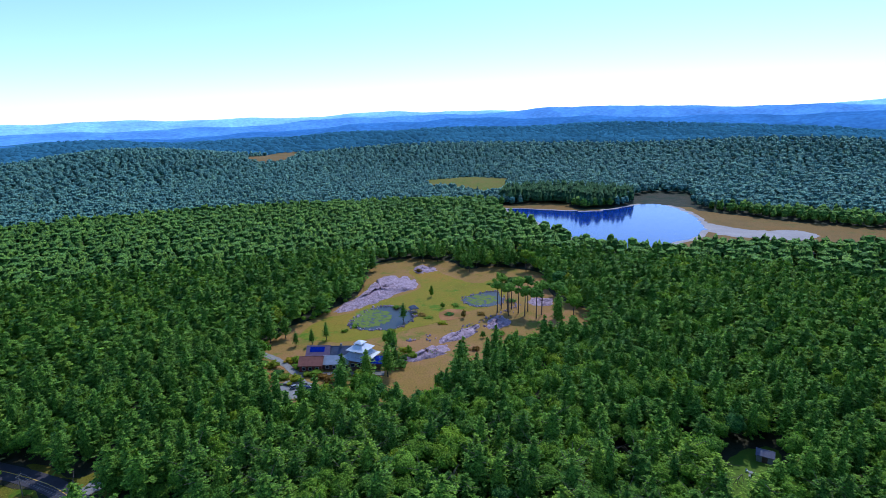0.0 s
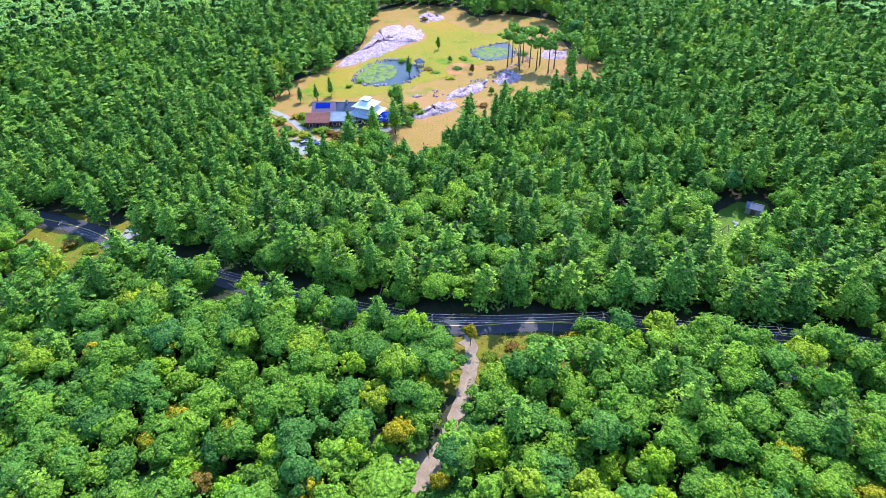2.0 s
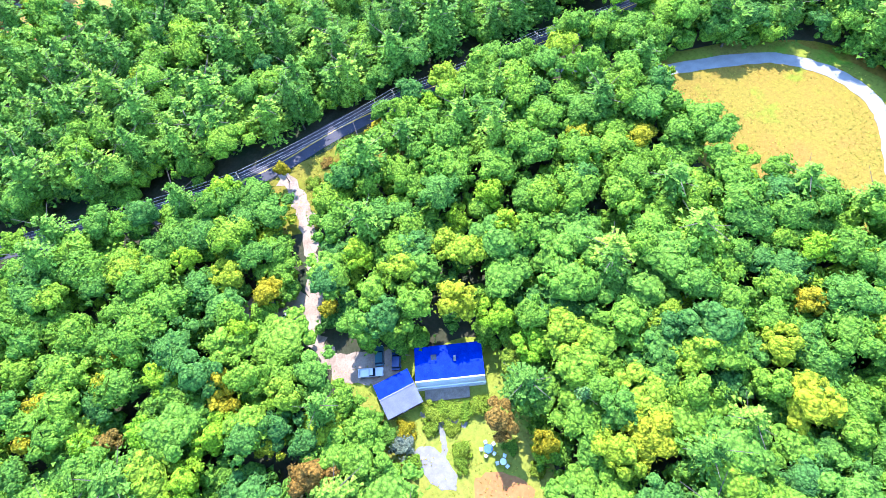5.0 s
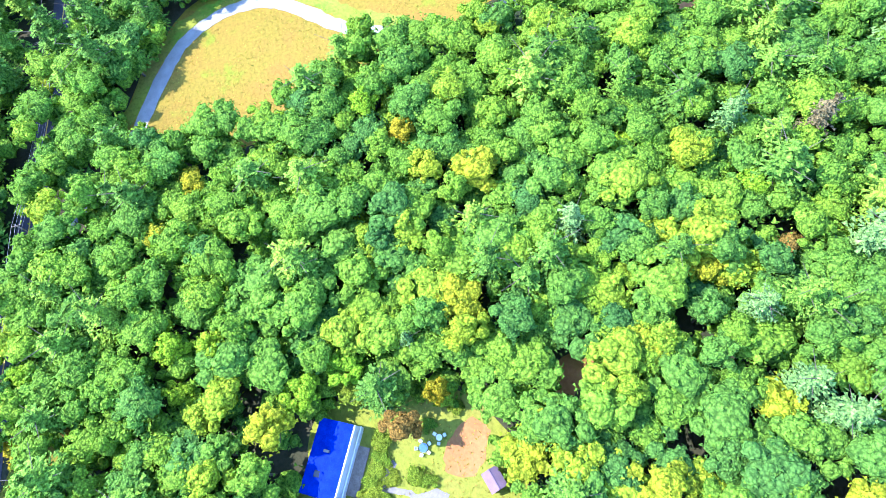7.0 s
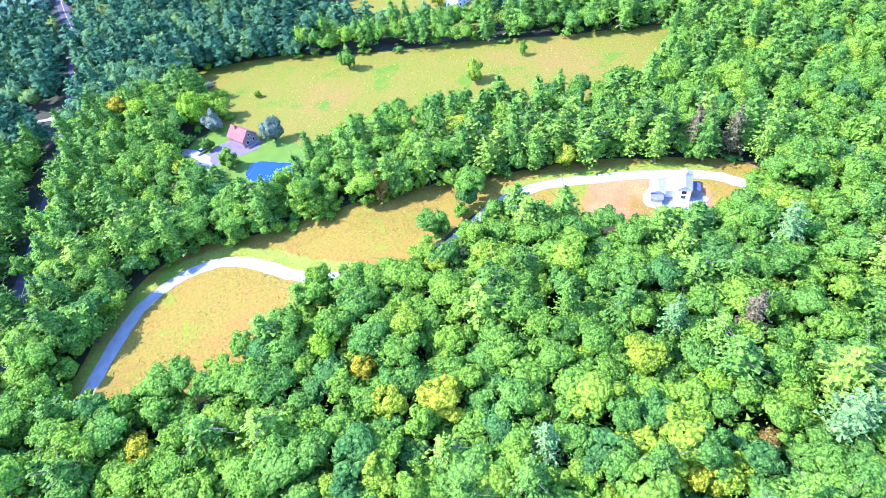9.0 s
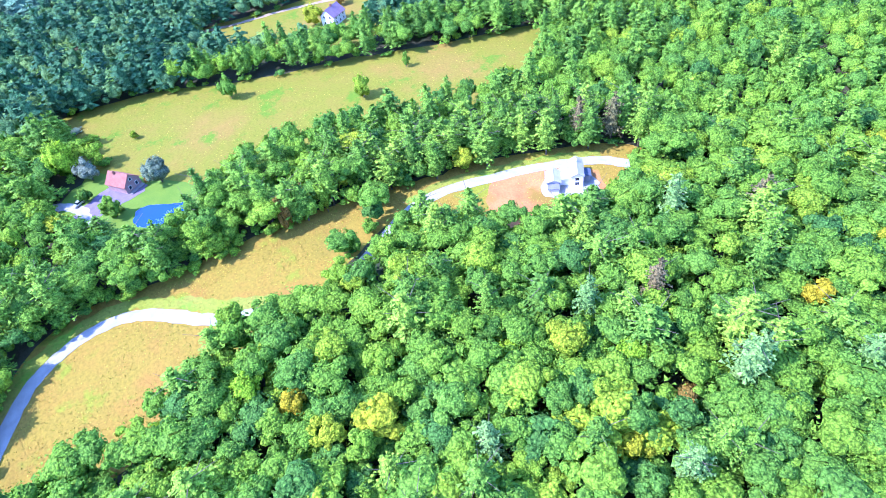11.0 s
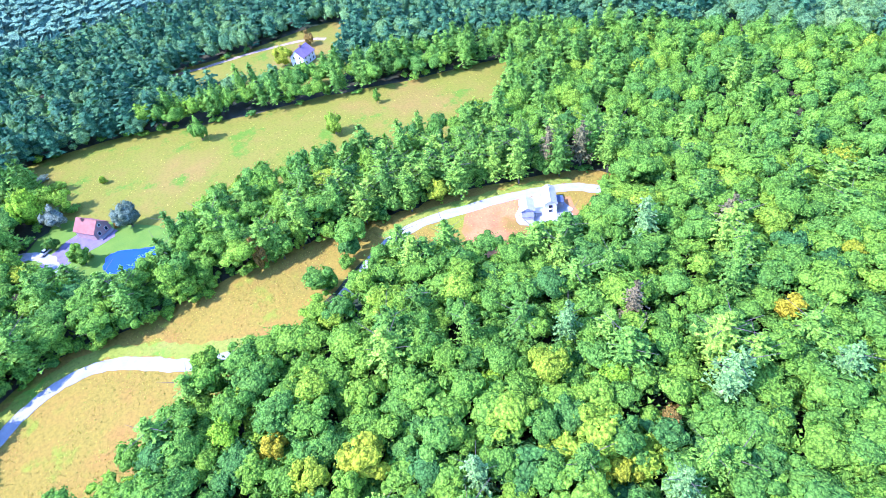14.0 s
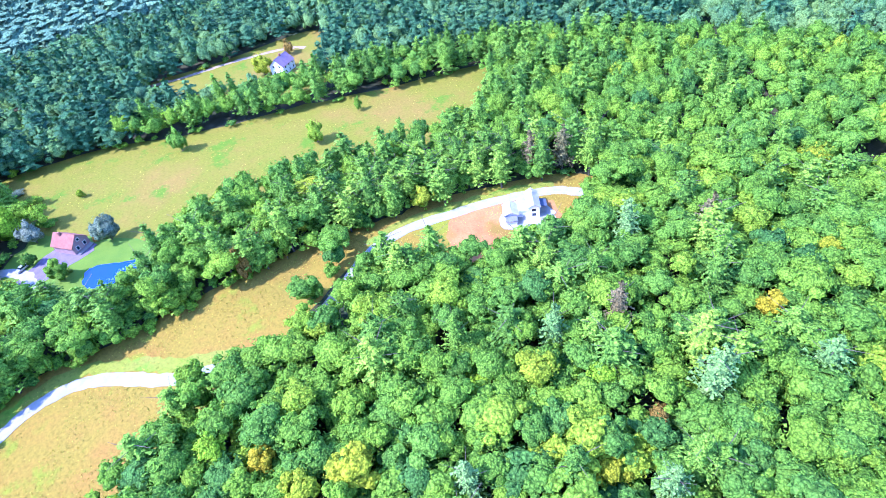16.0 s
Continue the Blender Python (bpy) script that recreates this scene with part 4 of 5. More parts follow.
# Undergrowth between the trees
x, y = scatter(0, 165, 7.0, -65, 178, 21, clear=0.8, road=4.6)
low = (near_line(TRACK, x, y) < 9) | inside([(-16, 60), (14, 50), (30, 36), (26, 0), (-14, -8)], x, y)
h = rng.uniform(7.5, 10.5, len(x)) * np.where(low, 0.55, 1.0)
plant("undergrowth", broad_low, x, y, h, rng.uniform(0.9, 1.3, len(x)), rng, leaf_broad_wood, "low green bushes and saplings under the trees", 14.0)

# Bushes along the edges of the woods, where light reaches the ground
x, y = scatter(60, 330, 3.7, -45, 165, 23, clear=0.3, road=5.0)
edge = np.zeros(len(x), bool)
for poly in (MEADOW, HOUSE_FIELD, HAY_FIELD, FAR_FIELD, HOUSE_LAWN, CLEARING):
    edge |= near_line(poly + poly[:1], x, y) < 5.0
x, y = x[edge][::3], y[edge][::3]
plant("edge_bushes", broad_low, x, y, rng.uniform(2.0, 5.5, len(x)), rng.uniform(0.5, 0.85, len(x)), rng, leaf_broad_wood, "leafy bushes along the edges of the woods", 14.0)

# Further woods; the remoter ones carry air haze in their leaf colour
for name, r0, r1, gap, a0, a1, sh_b, sh_p, wide, mats, seed in (
        ("mid", 165, 265, 6.6, -60, 170, broad_mid, pine_mid, 1.18, (leaf_broad_wood, leaf_pine_wood), 31),
        ("north", 265, 430, 7.9, -55, 45, broad_low, pine_low, 1.38, (leaf_broad_wood, leaf_pine_wood), 41),
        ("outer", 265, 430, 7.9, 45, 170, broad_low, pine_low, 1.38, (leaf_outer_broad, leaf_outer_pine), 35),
        ("behind", 85, 180, 9.5, -158, -75, broad_low, pine_low, 1.6, (leaf_broad_wood, leaf_pine_wood), 32),
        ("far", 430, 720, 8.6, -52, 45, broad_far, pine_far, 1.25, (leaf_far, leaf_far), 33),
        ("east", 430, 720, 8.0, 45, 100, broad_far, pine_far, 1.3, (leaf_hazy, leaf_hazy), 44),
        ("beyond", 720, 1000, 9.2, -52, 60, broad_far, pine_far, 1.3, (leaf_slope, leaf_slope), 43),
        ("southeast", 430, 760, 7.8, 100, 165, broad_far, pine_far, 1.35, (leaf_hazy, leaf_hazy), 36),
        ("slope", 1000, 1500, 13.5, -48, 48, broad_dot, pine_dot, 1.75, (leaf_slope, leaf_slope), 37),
        ("south", 85, 200, 6.6, -181, -158, broad_mid, pine_mid, 1.18, (leaf_broad_wood, leaf_pine_wood), 38),
        ("south_gap", 85, 165, 6.0, 176.5, 181, broad_mid, pine_mid, 1.18, (leaf_broad_wood, leaf_pine_wood), 39),
        ("south_edge", 165, 265, 6.6, 170, 181, broad_mid, pine_mid, 1.18, (leaf_broad_wood, leaf_pine_wood), 40),
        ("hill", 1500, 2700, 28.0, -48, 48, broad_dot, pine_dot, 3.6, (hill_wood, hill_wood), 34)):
    x, y = scatter(r0, r1, gap, a0, a1, seed)
    ok = not_on_special(x, y)
    x, y = x[ok], y[ok]
    isp = rng.random(len(x)) < pine_share(x, y)
    h = np.where(isp, rng.uniform(13, 19, len(x)), rng.uniform(10, 15.5, len(x)))
    sp = rng.uniform(0.8, 1.2, len(x)) * wide
    plant("broadleaf_wood_" + name, sh_b, x[~isp], y[~isp], h[~isp], sp[~isp], rng, mats[0], "broadleaf woods stretching away", 14.0)
    plant("pine_wood_" + name, sh_p, x[isp], y[isp], h[isp], sp[isp], rng, mats[1], "dark pine woods stretching away", 20.0)

# Tall pines on the point behind the lake
POINT = [(70, 723), (150, 718), (166, 690), (172, 672), (232, 690), (258, 740), (200, 800), (95, 800)]
x, y = np.random.default_rng(51).uniform((70, 672), (258, 800), (640, 2)).T
ok = inside(POINT, x, y)
x, y = x[ok], y[ok]
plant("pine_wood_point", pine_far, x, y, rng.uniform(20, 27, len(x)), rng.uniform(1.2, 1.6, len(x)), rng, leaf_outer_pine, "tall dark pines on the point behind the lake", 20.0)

# ---- buildings ----
def window(parent, x, y, z, w, h, turn=0.0, mat=None):
    """A window at a wall: frame, sill and pane; turn is the wall's facing."""
    m = Matrix.Translation((x, y, z)) @ Matrix.Rotation(turn, 4, "Z")
    bm = bmesh.new()
    for a in ((-w / 2 - 0.09, -w / 2, -h / 2, h / 2), (w / 2, w / 2 + 0.09, -h / 2, h / 2), (-w / 2 - 0.09, w / 2 + 0.09, h / 2, h / 2 + 0.1), (-w / 2 - 0.12, w / 2 + 0.12, -h / 2 - 0.1, -h / 2)):
        box(bm, a[0], a[1], -0.09, 0.05, a[2], a[3], m)
    f = part("window", bm, mat or paint_white, parent)
    part("pane", one_box(-w / 2 + 0.003, w / 2 - 0.003, -0.045, 0.02, -h / 2 + 0.003, h / 2 - 0.003, m), glass_mat, f)


def gable_body(x0, x1, y0, y1, h, top, ridge_y):
    """Walls with gable ends, the ridge along x."""
    return solid([[(x, y0, -0.3), (x, y1, -0.3), (x, y1, h), (x, ridge_y, top), (x, y0, h)] for x in (x0, x1)])


def slope(x0, x1, ya, za, yb, zb, thick=0.16):
    """One slope of a roof from eave (ya, za) to ridge (yb, zb)."""
    return solid([[(x, ya, za), (x, yb, zb), (x, yb, zb + thick), (x, ya, za + thick)] for x in (x0, x1)])


def seams(x0, x1, ya, za, yb, zb, gap, parent, mat):
    """Standing seams up a metal roof, one by one."""
    n = int((x1 - x0) / gap)
    for i in range(n + 1):
        x = x0 + 0.06 + (x1 - x0 - 0.12) * i / n
        part("seam", solid([[(q, ya, za + 0.155), (q, yb, zb + 0.155), (q, yb, zb + 0.21), (q, ya, za + 0.21)] for q in (x - 0.03, x + 0.03)]), mat, parent)


def gable(ob, x0, x1, y0, y1, h, top, wall, roof_a, roof_b=None, ridge_y=None, over=0.5, seam=0.0, name="wall"):
    """A gabled wing under the thing ob: walls, two slopes and a ridge cap."""
    ry = (y0 + y1) / 2 if ridge_y is None else ridge_y
    part(name, gable_body(x0, x1, y0, y1, h, top, ry), wall, ob)
    for ya, sgn, mat in ((y0, -1, roof_a), (y1, 1, roof_b or roof_a)):
        k = (top - h) / abs(ry - ya)
        ye, ze = ya + sgn * over, h - over * k
        s = part("roof", slope(x0 - over, x1 + over, ye, ze + 0.02, ry, top + 0.02), mat, ob)
        if seam:
            seams(x0 - over, x1 + over, ye, ze + 0.02, ry, top + 0.02, seam, s, mat)
    part("ridge_cap", one_box(x0 - over, x1 + over, ry - 0.14, ry + 0.14, top + 0.12, top + 0.23, None, 0.03), roof_a, ob)


def hip(ob, cx, cy, w, d, z, rise, shrink, mat, turn=0.0):
    """A hipped roof with flared eaves, cut off flat at the top."""
    m = Matrix.Translation((cx, cy, 0)) @ Matrix.Rotation(turn, 4, "Z")
    rings = []
    for f, u in ((1.0, 0.0), (1.0, 0.05), (0.80, 0.34), (shrink, 1.0)):
        rings.append([(sx * w / 2 * f, sy * d / 2 * f, z + rise * u) for sx, sy in ((-1, -1), (1, -1), (1, 1), (-1, 1))])
    return part("roof", solid(rings, m), mat, ob)


def block(ob, x0, x1, y0, y1, z0, z1, mat, name="wall", turn=0.0, bevel=0.0):
    return part(name, one_box(x0, x1, y0, y1, z0, z1, Matrix.Rotation(turn, 4, "Z"), bevel), mat, ob)


# House under the aircraft, with its garage
house = thing("house", pose(11.6, 33.4, 0, 0, 0, -28), "low house among trees with a broad metal roof coloured blue for shade", "house")
gable(house, -6.4, 6.4, -3.6, 3.6, 2.9, 4.1, wall_brown, roof_white, roof_shade_blue, ridge_y=-3.4, over=0.5, seam=0.8)
for wx in (-4.2, -1.2, 2.0, 4.8):
    window(house, wx, -3.62, 1.6, 1.3, 1.2)
window(house, 6.42, 0.5, 1.6, 1.2, 1.1, radians(90))
block(house, -0.2, 0.8, -3.68, -3.56, -0.05, 2.05, paint_white, "door")
block(house, 1.0, 1.5, 0.2, 1.3, 3.35, 4.15, stone_mat, "chimney", bevel=0.04)
block(house, -3.6, -2.4, 0.9, 2.1, 2.9, 3.55, glass_mat, "skylight", bevel=0.04)
part("deck", one_box(-5.5, 3.5, -6.4, -3.65, -0.02, 0.35), wood_mat, house)
part("gutter", one_box(-7.0, 7.0, -4.32, -4.17, 2.72, 2.86), paint_white, house, "white rain gutter")
garage = thing("garage", pose(-0.1, 34.2, 0, 0, 0, -6), "small garage beside the house, grey metal roof with its shaded slope blue", "garage")
# one metal roof: grey for the lit slope, blue for the shaded one
gable(garage, -3.4, 3.4, -3.4, 3.4, 2.5, 3.6, wall_brown, roof_lilac, roof_shade_blue, over=0.4, seam=0.8)
block(garage, -2.6, -0.2, 3.38, 3.46, 0.02, 2.2, wall_grey, "garage_door")
block(garage, 0.3, 2.7, 3.38, 3.46, 0.02, 2.2, wall_grey, "garage_door")
window(garage, 0, -3.42, 1.5, 1.0, 0.9)


# White house at the end of the drive: two roofed blocks and a low link on a pale yard
roof_pale = two_scale("pale_lilac_metal_roof", (0.30, 0.28, 0.36), (0.42, 0.40, 0.48), 0.5, 5, 0.5, 0.0, bump=0.1, depth=0.01)
sheet("house_yard", [(102.2, -95.1), (95.0, -88.0), (86.9, -99.6), (89.2, -103.8), (100.2, -105.6)], 0.17, gravel_mat, "pale gravel yard round the white house", "yard", wobble=0.3, step=4)
white = thing("house", pose(95, -98, 0, 0, 0, -40), "new white house with pale lilac metal roofs on a gravel yard", "house")
gable(white, -2.6, 5.6, -3.7, -0.1, 4.3, 5.4, wall_white, roof_pale, over=0.35, seam=0.8)
gable(white, -3.4, 2.0, 3.2, 7.2, 2.9, 3.9, wall_white, roof_pale, over=0.4, seam=0.8)
block(white, -1.4, 1.4, -0.05, 3.15, -0.3, 2.6, wall_white, "link")
part("roof", slope(-1.7, 1.7, -0.06, 2.62, 3.16, 2.75, 0.14), roof_white, white, "flat white link roof")
# porch block; its dark roof colour stands in for shade on this side
block(white, 0.2, 3.4, -6.1, -3.75, -0.3, 2.2, wall_grey, "porch")
part("roof", slope(-0.1, 3.7, -6.4, 2.2, -3.75, 2.7, 0.14), roof_dark, white, "porch roof coloured dark for the shaded side")
block(white, -5.2, -3.45, 3.6, 6.8, -0.3, 2.0, wall_white, "lean_to")
part("roof", solid([[(-5.5, y, 1.95), (-3.42, y, 2.6), (-3.42, y, 2.72), (-5.5, y, 2.07)] for y in (3.4, 7.0)]), roof_lilac, white)
for wx in (-0.8, 1.6, 4.0):
    window(white, wx, -3.72, 3.2, 1.1, 1.0)
for wz in (1.6, 3.3):
    window(white, -2.62, -1.9, wz, 1.2, 1.1, radians(-90))
window(white, 2.02, 5.2, 1.6, 1.2, 1.1, radians(90))
block(white, -0.5, 0.5, 7.18, 7.26, 0, 2.05, wall_brown, "door")
part("deck", one_box(-5.6, -2.7, -3.6, 0.6, -0.05, 0.4), wall_white, white, "pale timber deck")
part("chimney", one_box(3.2, 3.8, -2.2, -1.6, 4.9, 6.3, None, 0.04), wall_white, white)
part("air_unit", one_box(2.2, 3.1, 1.4, 2.3, -0.05, 0.95, None, 0.05), wall_grey, white)

# Red-roofed house with its shed
red = thing("house", pose(203.5, 16.5, 0, 0, 0, 32), "small house with a red-brown shingle roof by a pond", "house")
gable(red, -4.6, 4.6, -3.4, 3.4, 3.2, 6.2, wall_rose, roof_red, over=0.45)
for wx in (-2.4, 1.6):
    window(red, wx, -3.42, 1.7, 1.2, 1.3)
for wy in (-1.5, 1.5):
    window(red, -4.62, wy, 1.7, 1.0, 1.3, radians(-90))
window(red, -4.62, 0, 4.3, 0.9, 1.0, radians(-90))
part("porch", one_box(-6.6, -4.65, -3.0, 3.0, -0.02, 0.4), stone_mat, red)
part("chimney", one_box(1.2, 1.9, 0.2, 0.9, 5.0, 7.2, None, 0.04), brick_mat, red, "brick chimney")
shed = thing("shed", pose(196, 39, 0, 0, 0, 35), "dark red wooden shed beside the paved drive", "shed")
gable(shed, -2.6, 2.6, -2.0, 2.0, 2.3, 3.5, wall_red, roof_red, over=0.3)
block(shed, -0.9, 0.9, -2.06, -1.96, 0, 2.0, wall_brown, "door")

# Farmhouse beyond the hay field
farm = thing("house", pose(272, -105, 0, 0, 0, -60), "white farmhouse with a plum-coloured roof beyond the hay field", "house")
gable(farm, -5.2, 5.2, -4.0, 4.0, 4.6, 8.0, wall_white, roof_plum, over=0.45)
for wx in (-3.2, 0, 3.2):
    for wz in (1.5, 3.7):
        window(farm, wx, -4.02, wz, 0.9, 1.2)
for wy in (-1.8, 1.8):
    for wz in (1.5, 4.4):
        window(farm, -5.22, wy, wz, 0.9, 1.2, radians(-90))
part("chimney", one_box(-0.4, 0.4, -0.4, 0.4, 7.6, 9.2, None, 0.04), brick_mat, farm, "brick chimney")

# Estate in the clearing: a cluster of metal roofs round a tiered tower
estate = thing("house", pose(-48, 237, 0, 0, 0, 0), "rambling timber house with tiered pale metal roofs", "house")
block(estate, 4.2, 13.0, -9.0, 1.2, -0.3, 6.0, wall_brown)
hip(estate, 8.6, -3.9, 13.4, 13.6, 5.6, 2.6, 0.55, roof_grey, radians(-24))
block(estate, 5.6, 11.4, -6.8, -1.2, 5.0, 9.4, wall_white, "tower", radians(0))
hip(estate, 8.6, -3.9, 9.6, 9.8, 9.2, 2.0, 0.42, roof_white, radians(-24))
block(estate, 7.2, 10.0, -5.2, -2.6, 10.6, 12.0, wall_brown, "lantern")
hip(estate, 8.6, -3.9, 4.4, 4.4, 11.9, 1.2, 0.12, roof_white, radians(-24))
gable(estate, -8.0, 4.5, -7.6, -0.4, 3.4, 5.6, wall_brown, roof_grey, over=0.6, seam=0.9)
gable(estate, -6.5, 3.5, 1.0, 8.2, 4.0, 6.6, wall_brown, roof_dark, over=0.6, seam=0.9)
gable(estate, -17.0, -7.0, -1.0, 7.0, 4.4, 7.6, wall_red, roof_plum, roof_dark, over=0.6)
gable(estate, -18.5, -8.5, -9.4, -1.4, 3.6, 6.0, wall_red, roof_red, over=0.6)
part("solar_panel", slope(-15.8, -9.0, 0.4, 5.72, 2.4, 7.3, 0.08), roof_shade_blue, estate, "blue solar panel row")
block(estate, 12.6, 18.5, -7.5, -0.5, -0.3, 3.2, wall_brown)
hip(estate, 15.5, -4.0, 7.4, 8.4, 3.1, 1.6, 0.4, roof_shade_blue)
for wx in (-16.5, -13.5, -10.5):
    window(estate, wx, -9.42, 1.9, 1.3, 1.4)
for wx in (-6.2, -3.2, -0.2, 2.4):
    window(estate, wx, -7.62, 1.8, 1.4, 1.4)
for wx in (5.6, 8.4, 11.2):
    window(estate, wx, -9.02, 3.2, 1.5, 1.6)
for wx in (7.2, 9.8):
    window(estate, wx, -6.82, 8.0, 1.1, 0.9)
part("chimney", one_box(-2.2, -1.3, 3.8, 4.7, 5.6, 8.2, None, 0.05), stone_mat, estate, "stone chimney")
part("terrace", one_box(-20, 20, -13.5, -9.5, -0.1, 0.3), stone_mat, estate)
part("wall", one_box(-24, -12, -21.5, -21.0, -0.2, 1.0), stone_mat, estate, "low stone garden wall")
sheet("estate_parking", [(-72, 212), (-68, 221), (-58, 217), (-56, 207), (-64, 204)], 0.10, gravel_mat, "pale gravel parking place below the estate", "drive")
ribbon("estate_drive", [(-60, 214), (-72, 232), (-86, 246), (-98, 250), (-115, 240)], 3.5, 0.12, gravel_mat, "pale gravel drive to the estate", "drive", wobble=0.2)
tea = thing("pavilion", pose(-19, 306, 0, 0, 0, 20), "small dark garden pavilion by the lily pond", "pavilion")
for sx in (-1.6, 1.6):
    for sy in (-1.6, 1.6):
        part("post", one_box(sx - 0.12, sx + 0.12, sy - 0.12, sy + 0.12, -0.1, 2.6), wood_mat, tea)
part("deck", one_box(-2.0, 2.0, -2.0, 2.0, -0.1, 0.3), wood_mat, tea)
hip(tea, 0, 0, 5.2, 5.2, 2.5, 1.9, 0.08, roof_dark)

# Shed and play things on the small lawn among the pines
lshed = thing("shed", pose(103.5, 158.5, 0, 0, 0, -30), "small shed with a pale blue metal roof at the lawn's end", "shed")
gable(lshed, -2.4, 2.4, -1.9, 1.9, 2.5, 3.6, wall_grey, roof_lilac, over=0.35, seam=0.8)
block(lshed, -0.8, 0.8, -1.96, -1.86, 0, 2.0, wall_brown, "door")


def garden_chair(name, m, mat, label, group):
    ob = thing(name, m, label, "chair", group)
    part("seat", one_box(-0.3, 0.3, -0.28, 0.28, 0.40, 0.46, None, 0.015), mat, ob)
    part("backrest", one_box(-0.3, 0.3, 0.24, 0.31, 0.46, 1.0, None, 0.015), mat, ob)
    for sx in (-0.26, 0.26):
        part("armrest", one_box(sx - 0.04, sx + 0.04, -0.28, 0.28, 0.62, 0.67), mat, ob)
        for sy in (-0.24, 0.24):
            part("leg", one_box(sx - 0.035, sx + 0.035, sy - 0.035, sy + 0.035, 0.0, 0.62 if sy < 0 else 0.46), mat, ob)
    return ob


def round_table(name, m, r, mat, label):
    ob = thing(name, m, label, "table")
    part("tabletop", rod(bmesh.new(), (0, 0, 0.70), (0, 0, 0.75), r, r, 24), mat, ob)
    part("pedestal", rod(bmesh.new(), (0, 0, 0.03), (0, 0, 0.70), 0.08, 0.06, 10), mat, ob)
    part("foot", rod(bmesh.new(), (0, 0, 0.0), (0, 0, 0.05), 0.4, 0.34, 14), mat, ob)
    return ob


round_table("garden_table", pose(9.0, 16.0, 0.06), 0.85, plastic_blue, "round blue garden table on the lawn")
for k, a in enumerate((10, 80, 150, 215, 290)):
    garden_chair("garden_chair", pose(9.0 + 1.35 * math.cos(radians(a)), 16.0 + 1.35 * math.sin(radians(a)), 0.06, 0, 0, a - 90), paint_white, "white garden chair round the blue table", "chairs round the garden table")
round_table("white_garden_table", pose(10.0, 12.6, 0.06), 0.6, paint_white, "round white garden table under a tree")
for a in (40, 160, 280):
    garden_chair("garden_chair", pose(10.0 + 1.1 * math.cos(radians(a)), 12.6 + 1.1 * math.sin(radians(a)), 0.06, 0, 0, a - 90), paint_white, "white garden chair at the small table", "chairs round the white table")
for k, (x, y, a) in enumerate(((94.5, 152.5, 20), (96.0, 150.8, 120), (94.0, 150.0, 240))):
    garden_chair("lawn_chair", pose(x, y, 0.08, 0, 0, a), paint_white, "pale chair out on the small lawn", "chairs on the small lawn")
round_table("lawn_table", pose(95, 151.3, 0.08), 0.7, wall_grey, "round grey table on the small lawn")
frame_set = thing("swing_frame", pose(89, 147, 0.08, 0, 0, 40), "wooden swing frame at the lawn's edge", "swing frame")
part("beam", rod(bmesh.new(), (-2.0, 0, 2.3), (2.0, 0, 2.3), 0.09), wood_mat, frame_set)
for sx in (-1.9, 1.9):
    for sy in (-0.9, 0.9):
        part("leg", rod(bmesh.new(), (sx, sy, -0.1), (sx, 0, 2.3), 0.08), wood_mat, frame_set)
for sx in (-0.7, 0.7):
    part("swing", one_box(sx - 0.25, sx + 0.25, -0.1, 0.1, 0.5, 0.55), wood_mat, frame_set)
    part("rope", rod(bmesh.new(), (sx, 0, 0.54), (sx, 0, 2.3), 0.02), cable_mat, frame_set)
yshed = thing("garden_shed", pose(0.2, 4.6, 0, 0, 0, 15), "small grey garden shed in the yard", "shed")
gable(yshed, -1.7, 1.7, -1.4, 1.4, 2.0, 2.9, wall_grey, roof_plum, over=0.25)
block(yshed, -0.5, 0.5, 1.36, 1.44, 0, 1.8, wall_brown, "door")
sheet("patio", [(-3.5, 23.5), (0.5, 22), (1.5, 16), (-0.5, 13.5), (-3.2, 17)], 0.09, stone_mat, "pale stone patio in the yard", "patio", wobble=0.2)
ribbon("garden_path", [(1.5, 29), (3.6, 25.5), (2.2, 21), (0.5, 19)], 1.0, 0.10, stone_mat, "narrow stone garden path", "path", wobble=0.1)
ribbon("garden_path_side", [(3.6, 25.5), (6.5, 24.2), (8, 22)], 1.2, 0.105, stone_mat, "narrow stone garden path", "path", wobble=0.1)
sheet("yard_soil", [(4, 13), (9, 11), (12, 6), (8, 3), (2, 8)], 0.085, sand_mat, "worn tan soil in the yard", "soil", wobble=0.3)


